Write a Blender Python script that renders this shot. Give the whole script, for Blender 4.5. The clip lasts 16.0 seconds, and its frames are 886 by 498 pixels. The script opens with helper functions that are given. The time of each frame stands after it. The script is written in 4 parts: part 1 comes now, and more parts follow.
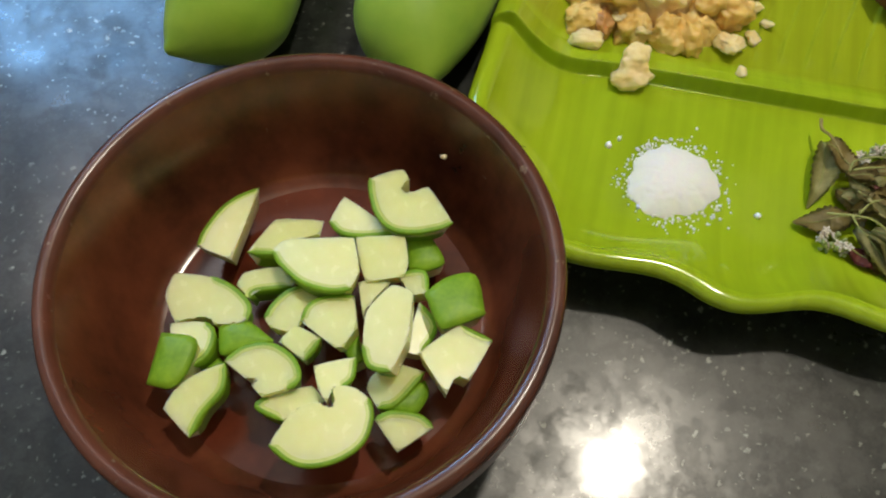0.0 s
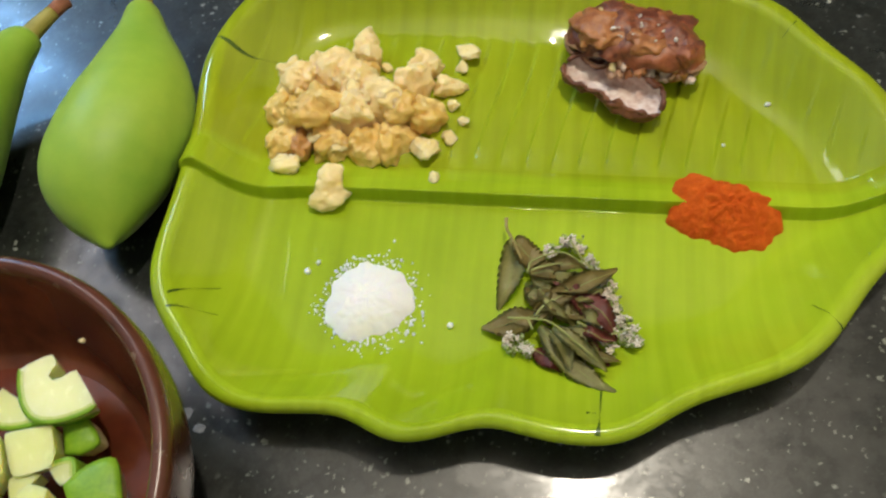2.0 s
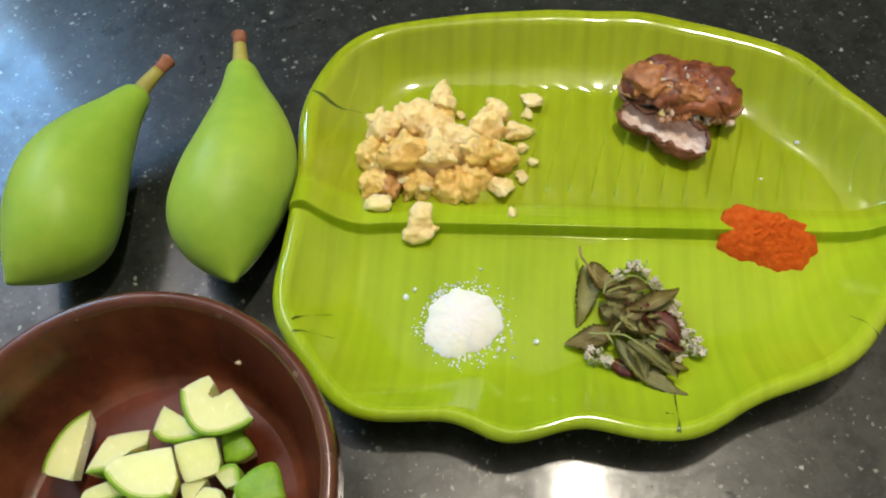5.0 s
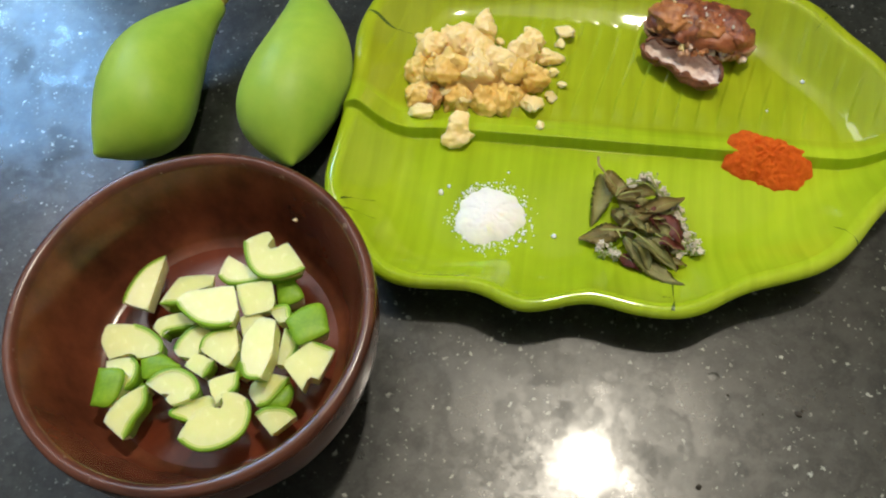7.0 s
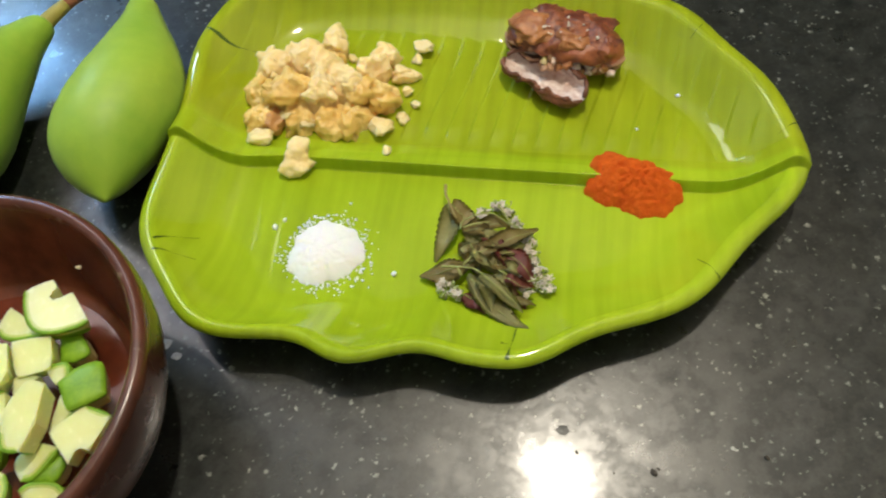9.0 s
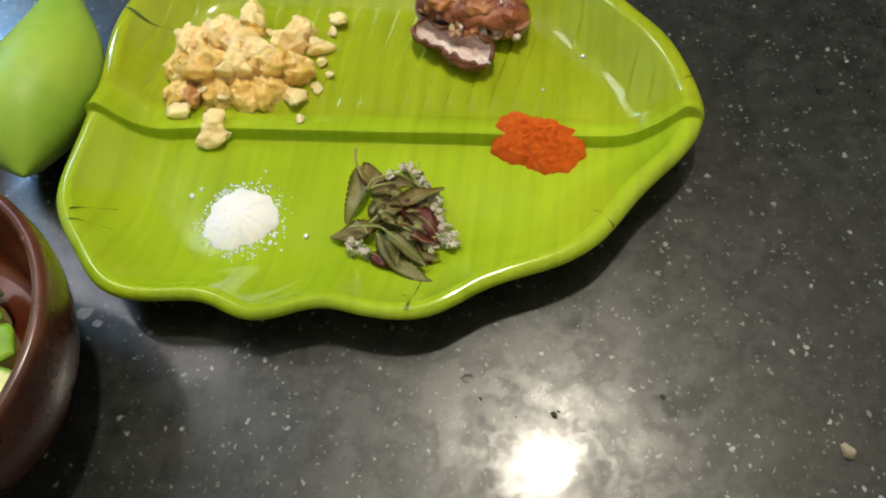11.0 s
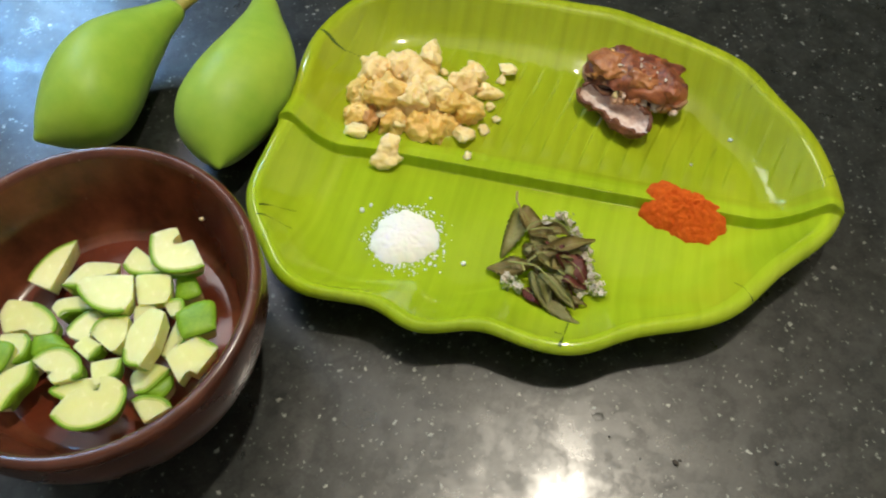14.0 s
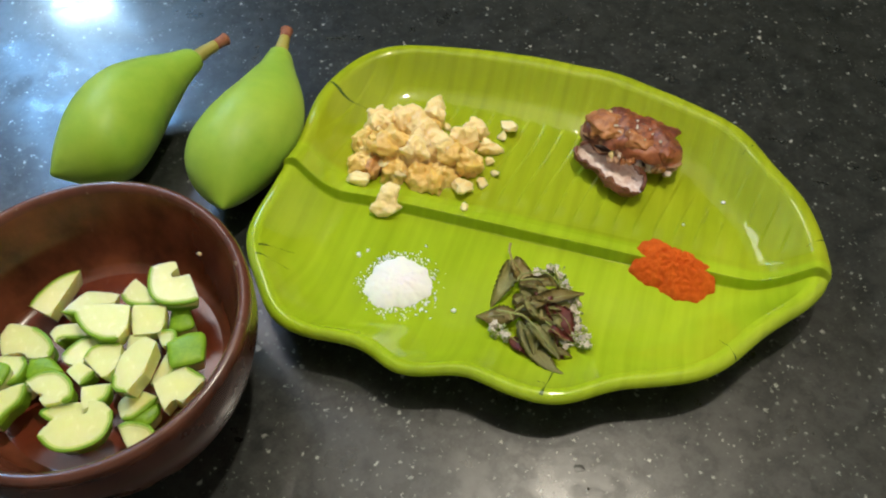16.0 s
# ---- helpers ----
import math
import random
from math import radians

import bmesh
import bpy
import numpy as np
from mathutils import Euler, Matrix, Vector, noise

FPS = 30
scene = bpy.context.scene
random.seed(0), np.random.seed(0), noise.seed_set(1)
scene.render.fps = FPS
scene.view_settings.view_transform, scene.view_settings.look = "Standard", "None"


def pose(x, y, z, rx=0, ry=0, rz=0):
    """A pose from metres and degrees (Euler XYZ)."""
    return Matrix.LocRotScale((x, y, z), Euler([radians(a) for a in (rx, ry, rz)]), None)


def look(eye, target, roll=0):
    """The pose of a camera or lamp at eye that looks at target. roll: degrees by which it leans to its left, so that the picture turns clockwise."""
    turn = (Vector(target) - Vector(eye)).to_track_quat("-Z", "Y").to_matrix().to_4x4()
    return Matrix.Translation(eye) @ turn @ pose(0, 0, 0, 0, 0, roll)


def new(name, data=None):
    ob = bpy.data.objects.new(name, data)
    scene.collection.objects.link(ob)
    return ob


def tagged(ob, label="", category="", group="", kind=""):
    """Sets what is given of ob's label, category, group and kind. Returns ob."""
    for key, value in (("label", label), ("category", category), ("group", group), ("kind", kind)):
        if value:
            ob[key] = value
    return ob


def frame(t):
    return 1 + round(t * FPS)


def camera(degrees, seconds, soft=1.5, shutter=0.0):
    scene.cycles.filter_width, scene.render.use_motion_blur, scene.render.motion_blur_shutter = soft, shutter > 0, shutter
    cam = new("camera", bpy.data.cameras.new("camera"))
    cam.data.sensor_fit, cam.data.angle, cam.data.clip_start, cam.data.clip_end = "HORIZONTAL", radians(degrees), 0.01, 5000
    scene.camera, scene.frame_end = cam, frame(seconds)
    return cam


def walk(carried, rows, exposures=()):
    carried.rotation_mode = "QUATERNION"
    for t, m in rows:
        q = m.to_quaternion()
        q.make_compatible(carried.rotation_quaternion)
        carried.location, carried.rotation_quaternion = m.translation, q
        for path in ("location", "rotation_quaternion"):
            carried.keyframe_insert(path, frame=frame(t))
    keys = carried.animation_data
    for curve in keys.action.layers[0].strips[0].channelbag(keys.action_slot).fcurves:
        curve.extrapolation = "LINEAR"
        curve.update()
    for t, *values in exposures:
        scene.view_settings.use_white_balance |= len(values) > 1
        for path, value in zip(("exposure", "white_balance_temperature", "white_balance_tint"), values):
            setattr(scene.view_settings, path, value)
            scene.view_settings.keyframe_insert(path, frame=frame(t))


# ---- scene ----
cam = camera(55.5, 16.0, soft=2.1, shutter=0.3)
PATH = [
    (0, (0.015, 0.043, 0.332), (-0.039, 0.945, -1.453), -0.6),
    (0.5, (0.028, 0.051, 0.334), (-0.026, 0.949, -1.453), -0.4),
    (1, (0.057, 0.072, 0.345), (-0.007, 0.953, -1.449), -1.6),
    (1.5, (0.116, 0.085, 0.345), (0.045, 0.965, -1.45), -6.0),
    (2, (0.151, 0.089, 0.358), (0.101, 0.998, -1.423), -8.7),
    (2.5, (0.164, 0.098, 0.379), (0.162, 1.017, -1.397), -8.7),
    (3, (0.134, 0.094, 0.385), (0.191, 1.051, -1.370), -6.5),
    (3.5, (0.096, 0.089, 0.390), (0.153, 1.072, -1.351), -5.8),
    (3.7, (0.092, 0.086, 0.391), (0.158, 1.084, -1.341), -4.8),
    (5.8, (0.101, 0.042, 0.434), (0.089, 0.961, -1.342), -7.4),
    (6, (0.102, 0.024, 0.438), (0.085, 0.978, -1.32), -7.2),
    (6.5, (0.095, 0.005, 0.438), (0.061, 0.961, -1.319), -6.3),
    (7, (0.088, -0.004, 0.435), (0.045, 0.942, -1.327), -5.6),
    (7.5, (0.096, 0.003, 0.437), (0.037, 0.952, -1.323), -6.3),
    (8, (0.107, 0.007, 0.439), (0.05, 0.957, -1.32), -6.1),
    (8.5, (0.139, 0.02, 0.416), (0.081, 0.973, -1.341), -6.8),
    (9, (0.181, 0.029, 0.397), (0.12, 0.989, -1.357), -7.7),
    (9.2, (0.193, 0.03, 0.397), (0.139, 0.992, -1.355), -7.8),
    (11.3, (0.226, -0.001, 0.395), (0.168, 0.956, -1.36), -9.6),
    (11.5, (0.21, 0.014, 0.408), (0.161, 0.96, -1.354), -8.7),
    (12, (0.192, 0.01, 0.422), (0.118, 0.977, -1.327), -8.2),
    (12.5, (0.202, -0.011, 0.423), (0.118, 0.957, -1.325), -7.7),
    (13, (0.188, -0.01, 0.428), (0.098, 0.955, -1.322), -6.4),
    (13.5, (0.172, -0.009, 0.434), (0.084, 0.989, -1.297), -4.4),
    (14, (0.151, -0.016, 0.438), (0.062, 1.002, -1.28), -1.6),
    (14.5, (0.138, -0.022, 0.438), (0.016, 1.011, -1.271), -0.9),
    (15, (0.143, -0.02, 0.436), (0.002, 1.023, -1.264), -1.4),
    (15.5, (0.164, -0.017, 0.439), (0.006, 1.058, -1.24), -1.9),
    (16, (0.172, -0.029, 0.442), (0.012, 1.112, -1.193), -1.6),
]
walk(cam, [(t, look(eye, target, roll)) for t, eye, target, roll in PATH],
     exposures=((0, -0.35), (1.0, -0.32), (1.7, -0.28), (2.1, -0.08), (2.6, 0.05), (3.7, 0.0), (16.0, 0.0)))

# ---- world and light ----
world = bpy.data.worlds.new("world")
scene.world = world
world.use_nodes = True
wn = world.node_tree.nodes
sky = wn.new("ShaderNodeTexSky")
sky.sky_type, sky.sun_disc, sky.sun_elevation, sky.sun_rotation = "NISHITA", False, radians(40), radians(150)
wn["Background"].inputs["Strength"].default_value = 0.15
world.node_tree.links.new(sky.outputs[0], wn["Background"].inputs["Color"])

CEILING = 2.10
LAMP = (0.35, 0.47, 1.55)


def area(name, m, sx, sy, watts, colour):
    data = bpy.data.lights.new(name, "AREA")
    data.shape, data.size, data.size_y, data.energy, data.color = "RECTANGLE", sx, sy, watts, colour
    ob = new(name, data)
    ob.matrix_world = m
    return ob


bulb = bpy.data.lights.new("kitchen_bulb_light", "POINT")
bulb.energy, bulb.color, bulb.shadow_soft_size = 53.0, (1.0, 0.91, 0.75), 0.035
new("kitchen_bulb_light", bulb).location = LAMP
area("window_daylight", look((-1.10, 1.68, 1.38), (-0.95, 0.2, 0.80)), 0.54, 0.58, 26.0, (0.22, 0.53, 1.0))
area("roof_light_daylight", pose(-1.0, 1.30, 2.17), 0.80, 0.56, 12.0, (1.0, 0.93, 0.90))
area("open_sash_daylight", look((-1.02, 1.68, 0.975), (-0.87, 0.2, 0.45)), 0.17, 0.13, 7.5, (0.60, 0.84, 1.0))

# ---- materials ----


def shade(name):
    m = bpy.data.materials.new(name)
    m.use_nodes = True
    return m, m.node_tree.nodes, m.node_tree.links, m.node_tree.nodes["Principled BSDF"]


def noise_node(n, l, coord, scale, detail=4.0, rough=0.55):
    t = n.new("ShaderNodeTexNoise")
    t.inputs["Scale"].default_value, t.inputs["Detail"].default_value, t.inputs["Roughness"].default_value = scale, detail, rough
    l.new(coord, t.inputs["Vector"])
    return t


def ramp(n, l, src, stops):
    r = n.new("ShaderNodeValToRGB")
    r.color_ramp.elements[0].position, r.color_ramp.elements[1].position = stops[0][0], stops[-1][0]
    r.color_ramp.elements[0].color, r.color_ramp.elements[1].color = (*stops[0][1], 1), (*stops[-1][1], 1)
    for p, c in stops[1:-1]:
        r.color_ramp.elements.new(p).color = (*c, 1)
    l.new(src, r.inputs[0])
    return r


def mix(n, l, fac, a, b, mode="MIX"):
    x = n.new("ShaderNodeMix")
    x.data_type, x.blend_type = "RGBA", mode
    for sock, v in ((x.inputs[0], fac), (x.inputs[6], a), (x.inputs[7], b)):
        if isinstance(v, bpy.types.NodeSocket):
            l.new(v, sock)
        elif isinstance(v, tuple):
            sock.default_value = (*v, 1)
        else:
            sock.default_value = v
    return x.outputs[2]


def bumped(n, l, p, height, strength, distance):
    b = n.new("ShaderNodeBump")
    b.inputs["Strength"].default_value, b.inputs["Distance"].default_value = strength, distance
    l.new(height, b.inputs["Height"])
    l.new(b.outputs[0], p.inputs["Normal"])


def organic(name, dark, light, scale, rough, bump=0.3, dist=0.0005, bscale=None, sss=0.0, spec=0.5, coat=0.0, vary=0.12, tight=0.18, depth=0.004):
    """Two scales of noise between two colours, fine relief, and a little variation from object to object."""
    m, n, l, p = shade(name)
    co = n.new("ShaderNodeTexCoord").outputs["Object"]
    a, b = noise_node(n, l, co, scale), noise_node(n, l, co, scale * 7, 3)
    s = mix(n, l, 0.35, a.outputs["Fac"], b.outputs["Fac"])
    r = ramp(n, l, s, [(0.5 - tight, dark), (0.5 + tight, light)])
    info = n.new("ShaderNodeObjectInfo")
    h = n.new("ShaderNodeHueSaturation")
    v = n.new("ShaderNodeMapRange")
    v.inputs["To Min"].default_value, v.inputs["To Max"].default_value = 1 - vary, 1 + vary
    l.new(info.outputs["Random"], v.inputs["Value"])
    l.new(v.outputs[0], h.inputs["Value"])
    l.new(r.outputs[0], h.inputs["Color"])
    l.new(h.outputs[0], p.inputs["Base Color"])
    rr = n.new("ShaderNodeMapRange")
    rr.inputs["To Min"].default_value, rr.inputs["To Max"].default_value = max(0.03, rough - 0.1), min(1, rough + 0.1)
    l.new(b.outputs["Fac"], rr.inputs["Value"])
    l.new(rr.outputs[0], p.inputs["Roughness"])
    p.inputs["Specular IOR Level"].default_value = spec
    p.inputs["Coat Weight"].default_value = coat
    if sss:
        p.inputs["Subsurface Weight"].default_value, p.inputs["Subsurface Scale"].default_value = sss, depth
        p.inputs["Subsurface Radius"].default_value = (1.0, 0.8, 0.35)
    c = noise_node(n, l, co, bscale or scale * 5, 5)
    bumped(n, l, p, c.outputs["Fac"], bump, dist)
    return m


def granite_material():
    m, n, l, p = shade("black_granite")
    co = n.new("ShaderNodeTexCoord").outputs["Object"]
    cloud = noise_node(n, l, co, 60, 5, 0.7)
    base = ramp(n, l, cloud.outputs["Fac"], [(0.35, (0.0065, 0.0083, 0.0072)), (0.62, (0.0195, 0.0222, 0.0195)), (0.75, (0.039, 0.042, 0.039))]).outputs[0]
    warp = noise_node(n, l, co, 320, 3)
    moved = n.new("ShaderNodeVectorMath")
    moved.operation = "MULTIPLY_ADD"
    l.new(warp.outputs["Color"], moved.inputs[0])
    moved.inputs[1].default_value = (0.0050, 0.0050, 0.0050)
    l.new(co, moved.inputs[2])
    group = ramp(n, l, noise_node(n, l, co, 45, 4, 0.6).outputs["Fac"], [(0.40, (0.10, 0.10, 0.10)), (0.60, (1, 1, 1))])
    for scale, share, size, colour in ((150, 0.66, 0.22, (0.30, 0.32, 0.28)), (300, 0.55, 0.27, (0.15, 0.16, 0.14)), (85, 0.84, 0.15, (0.40, 0.41, 0.37))):
        v = n.new("ShaderNodeTexVoronoi")
        v.inputs["Scale"].default_value = scale
        l.new(moved.outputs[0], v.inputs["Vector"])
        pick = n.new("ShaderNodeSeparateColor")
        l.new(v.outputs["Color"], pick.inputs[0])
        chosen = n.new("ShaderNodeMath")
        chosen.operation = "GREATER_THAN"
        l.new(pick.outputs[0], chosen.inputs[0])
        chosen.inputs[1].default_value = share
        spot = n.new("ShaderNodeMapRange")
        spot.inputs["From Min"].default_value, spot.inputs["From Max"].default_value = size, size * 0.55
        l.new(v.outputs["Distance"], spot.inputs["Value"])
        fac = n.new("ShaderNodeMath")
        fac.operation = "MULTIPLY"
        l.new(chosen.outputs[0], fac.inputs[0])
        l.new(spot.outputs[0], fac.inputs[1])
        thin = n.new("ShaderNodeMath")
        thin.operation = "MULTIPLY"
        l.new(fac.outputs[0], thin.inputs[0])
        l.new(group.outputs[0], thin.inputs[1])
        base = mix(n, l, thin.outputs[0], base, colour)
    l.new(base, p.inputs["Base Color"])
    smear = noise_node(n, l, co, 9, 6, 0.65)
    fine = noise_node(n, l, co, 70, 4, 0.6)
    both = mix(n, l, 0.22, smear.outputs["Fac"], fine.outputs["Fac"])
    r = ramp(n, l, both, [(0.40, (0.071, 0.071, 0.071)), (0.465, (0.092, 0.092, 0.092)), (0.485, (0.134, 0.134, 0.134)), (0.51, (0.099, 0.099, 0.099)), (0.545, (0.155, 0.155, 0.155)), (0.60, (0.199, 0.199, 0.199))])
    l.new(r.outputs[0], p.inputs["Coat Roughness"])
    film = noise_node(n, l, moved.outputs[0], 26, 7, 0.68)
    cw = ramp(n, l, film.outputs["Fac"], [(0.36, (0.50, 0.50, 0.50)), (0.46, (0.40, 0.40, 0.40)), (0.49, (0.27, 0.27, 0.27)), (0.53, (0.39, 0.39, 0.39)), (0.58, (0.26, 0.26, 0.26)), (0.66, (0.34, 0.34, 0.34))])
    l.new(cw.outputs[0], p.inputs["Coat Weight"])
    soft = ramp(n, l, film.outputs["Fac"], [(0.36, (0.26, 0.26, 0.26)), (0.48, (0.37, 0.37, 0.37)), (0.52, (0.30, 0.30, 0.30)), (0.62, (0.43, 0.43, 0.43))])
    l.new(soft.outputs[0], p.inputs["Roughness"])
    worn = ramp(n, l, mix(n, l, 0.6, both, film.outputs["Fac"]), [(0.38, (0.66, 0.66, 0.66)), (0.47, (0.52, 0.52, 0.52)), (0.50, (0.38, 0.38, 0.38)), (0.54, (0.56, 0.56, 0.56)), (0.60, (0.34, 0.34, 0.34))])
    l.new(worn.outputs[0], p.inputs["Specular IOR Level"])
    bumped(n, l, p, fine.outputs["Fac"], 0.05, 0.0004)
    return m


def plate_material():
    m, n, l, p = shade("glazed_leaf_green")
    co = n.new("ShaderNodeTexCoord").outputs["Object"]
    a = noise_node(n, l, co, 14, 3)
    st = n.new("ShaderNodeMapping")
    st.inputs["Scale"].default_value = (170, 10, 10)
    l.new(co, st.inputs["Vector"])
    b = noise_node(n, l, st.outputs[0], 1.0, 3)
    s = mix(n, l, 0.35, a.outputs["Fac"], b.outputs["Fac"])
    r = ramp(n, l, s, [(0.30, (0.275, 0.395, 0.010)), (0.50, (0.34, 0.475, 0.014)), (0.70, (0.42, 0.555, 0.022))])
    wv = n.new("ShaderNodeTexWave")
    wv.wave_type, wv.bands_direction, wv.wave_profile = "BANDS", "X", "SIN"
    wv.inputs["Scale"].default_value, wv.inputs["Distortion"].default_value, wv.inputs["Detail"].default_value, wv.inputs["Detail Scale"].default_value = 23.3, 1.2, 2.0, 0.4
    l.new(co, wv.inputs["Vector"])
    line = ramp(n, l, wv.outputs["Fac"], [(0.02, (0.93, 0.93, 0.93)), (0.35, (1, 1, 1))]).outputs[0]
    veined = mix(n, l, 1.0, r.outputs[0], line, "MULTIPLY")
    # the half above the midrib is tinted darker and more olive
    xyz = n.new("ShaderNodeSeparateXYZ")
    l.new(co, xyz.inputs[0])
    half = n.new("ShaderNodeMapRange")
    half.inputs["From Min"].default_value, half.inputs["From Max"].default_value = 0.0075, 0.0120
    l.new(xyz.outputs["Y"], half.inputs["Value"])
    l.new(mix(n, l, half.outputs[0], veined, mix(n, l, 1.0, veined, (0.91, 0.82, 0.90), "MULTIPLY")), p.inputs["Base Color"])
    sc = noise_node(n, l, co, 160, 4)
    rr = n.new("ShaderNodeMapRange")
    rr.inputs["To Min"].default_value, rr.inputs["To Max"].default_value = 0.05, 0.13
    l.new(sc.outputs["Fac"], rr.inputs["Value"])
    l.new(rr.outputs[0], p.inputs["Roughness"])
    bumped(n, l, p, b.outputs["Fac"], 0.12, 0.0003)
    return m


def bowl_material(name, dark, light, rough, wear):
    m, n, l, p = shade(name)
    co = n.new("ShaderNodeTexCoord").outputs["Object"]
    st = n.new("ShaderNodeMapping")
    st.inputs["Scale"].default_value = (36, 36, 15)
    l.new(co, st.inputs["Vector"])
    ring = noise_node(n, l, st.outputs[0], 1.0, 5)
    patch = noise_node(n, l, co, 28, 5, 0.6)
    s = mix(n, l, 0.5, ring.outputs["Fac"], patch.outputs["Fac"])
    c = ramp(n, l, s, [(0.36, dark), (0.64, light)]).outputs[0]
    chip = noise_node(n, l, co, 120, 6, 0.7)
    w = ramp(n, l, chip.outputs["Fac"], [(wear, (0, 0, 0)), (wear + 0.05, (1, 1, 1))]).outputs[0]
    l.new(mix(n, l, w, c, (0.20, 0.13, 0.085)), p.inputs["Base Color"])
    rr = n.new("ShaderNodeMapRange")
    rr.inputs["To Min"].default_value, rr.inputs["To Max"].default_value = rough - 0.08, rough + 0.12
    l.new(patch.outputs["Fac"], rr.inputs["Value"])
    l.new(rr.outputs[0], p.inputs["Roughness"])
    bumped(n, l, p, mix(n, l, 0.5, ring.outputs["Fac"], chip.outputs["Fac"]), 0.12, 0.0005)
    return m


GRANITE = granite_material()
PLATE = plate_material()
BOWL_IN = bowl_material("lacquered_wood_inside", (0.040, 0.013, 0.008), (0.19, 0.056, 0.026), 0.17, 0.68)
BOWL_FLOOR = bowl_material("lacquered_wood_floor", (0.065, 0.014, 0.007), (0.165, 0.036, 0.015), 0.17, 0.70)
BOWL_RIM = bowl_material("worn_rim_wood", (0.050, 0.016, 0.009), (0.14, 0.046, 0.026), 0.22, 0.63)
BOWL_OUT = bowl_material("lacquered_wood_outside", (0.045, 0.016, 0.012), (0.10, 0.036, 0.026), 0.26, 0.64)
MANGO = organic("green_mango_skin", (0.22, 0.41, 0.022), (0.36, 0.53, 0.045), 14, 0.48, 0.15, 0.0004, 420, 0.10, 0.45, 0.0, 0.04)
MANGO.node_tree.nodes["Principled BSDF"].inputs["Sheen Weight"].default_value = 0.07
MANGO.node_tree.nodes["Principled BSDF"].inputs["Sheen Roughness"].default_value = 0.6
STEM = organic("mango_stem_yellow", (0.30, 0.28, 0.05), (0.42, 0.36, 0.08), 120, 0.6, 0.4, 0.0006)
STEM_END = organic("mango_stem_brown", (0.22, 0.07, 0.03), (0.38, 0.16, 0.09), 200, 0.75, 0.6, 0.0008)
FLESH = organic("raw_mango_flesh", (0.775, 0.80, 0.30), (0.85, 0.865, 0.43), 30, 0.25, 0.14, 0.0010, 60, 0.85, 0.5, 0.0, 0.05, 0.18, 0.008)
RIND = organic("pale_green_rind", (0.50, 0.60, 0.11), (0.62, 0.69, 0.18), 60, 0.3, 0.05, 0.0002, 900, 0.3)
PEEL = organic("mango_peel", (0.13, 0.29, 0.010), (0.26, 0.45, 0.020), 80, 0.48, 0.12, 0.0003, 500, 0.0, 0.45, 0.0, 0.15)
JAGGERY = organic("pale_jaggery", (0.88, 0.64, 0.28), (0.95, 0.76, 0.41), 60, 0.5, 0.3, 0.0006, 600, 0.5, 0.4, 0.0, 0.06, 0.18, 0.010)
JAGGERY_BROWN = organic("golden_jaggery", (0.70, 0.41, 0.09), (0.85, 0.58, 0.18), 60, 0.4, 0.3, 0.0006, 600, 0.5, 0.5, 0.0, 0.06, 0.18, 0.010)
JAGGERY_CREAM = organic("cream_jaggery", (0.85, 0.58, 0.24), (0.93, 0.72, 0.38), 70, 0.5, 0.3, 0.0006, 600, 0.5, 0.4, 0.0, 0.05, 0.18, 0.010)
JAGGERY_DARK = organic("dark_golden_jaggery", (0.45, 0.20, 0.06), (0.68, 0.38, 0.14), 80, 0.35, 0.3, 0.0006, 600, 0.4, 0.5, 0.0, 0.05, 0.18, 0.008)
JAGGERY_TONE = {"p": JAGGERY, "c": JAGGERY_CREAM, "a": JAGGERY_BROWN, "d": JAGGERY_DARK}
JAGGERY_MASS = organic("crumbled_jaggery", (0.74, 0.46, 0.11), (0.89, 0.67, 0.27), 45, 0.42, 0.3, 0.0006, 500, 0.2, 0.45, 0.0, 0.0, 0.09, 0.006)
SALT = organic("white_salt", (0.93, 0.93, 0.92), (0.96, 0.96, 0.95), 900, 0.6, 0.10, 0.0004, 1500, 0.7, 0.5)
CHILLI = organic("red_chilli_powder", (0.52, 0.070, 0.008), (0.74, 0.15, 0.018), 180, 0.95, 0.8, 0.0012, 900, 0.0, 0.1)
TAMARIND = organic("brown_tamarind", (0.12, 0.030, 0.017), (0.36, 0.115, 0.045), 50, 0.42, 0.6, 0.0016, 200, 0.35, 0.5, 0.0, 0.05, 0.08)
TAMARIND_AMBER = organic("amber_tamarind", (0.27, 0.088, 0.030), (0.52, 0.23, 0.085), 60, 0.42, 0.6, 0.0014, 260, 0.4, 0.5, 0.0, 0.05, 0.12)
TAMARIND_LIP = organic("torn_tamarind_edge", (0.22, 0.085, 0.04), (0.58, 0.36, 0.22), 120, 0.45, 0.7, 0.0015, 300)
TAMARIND_IN = organic("brown_tamarind_inside", (0.16, 0.06, 0.04), (0.46, 0.26, 0.19), 90, 0.5, 0.7, 0.0015, 300)
TAMARIND_DARK = organic("dark_tamarind", (0.075, 0.020, 0.009), (0.24, 0.085, 0.035), 90, 0.5, 0.7, 0.0015, 300)
TAMARIND_PALE = organic("pale_tamarind_pulp", (0.50, 0.28, 0.20), (0.95, 0.86, 0.79), 60, 0.55, 0.7, 0.0015, 400)
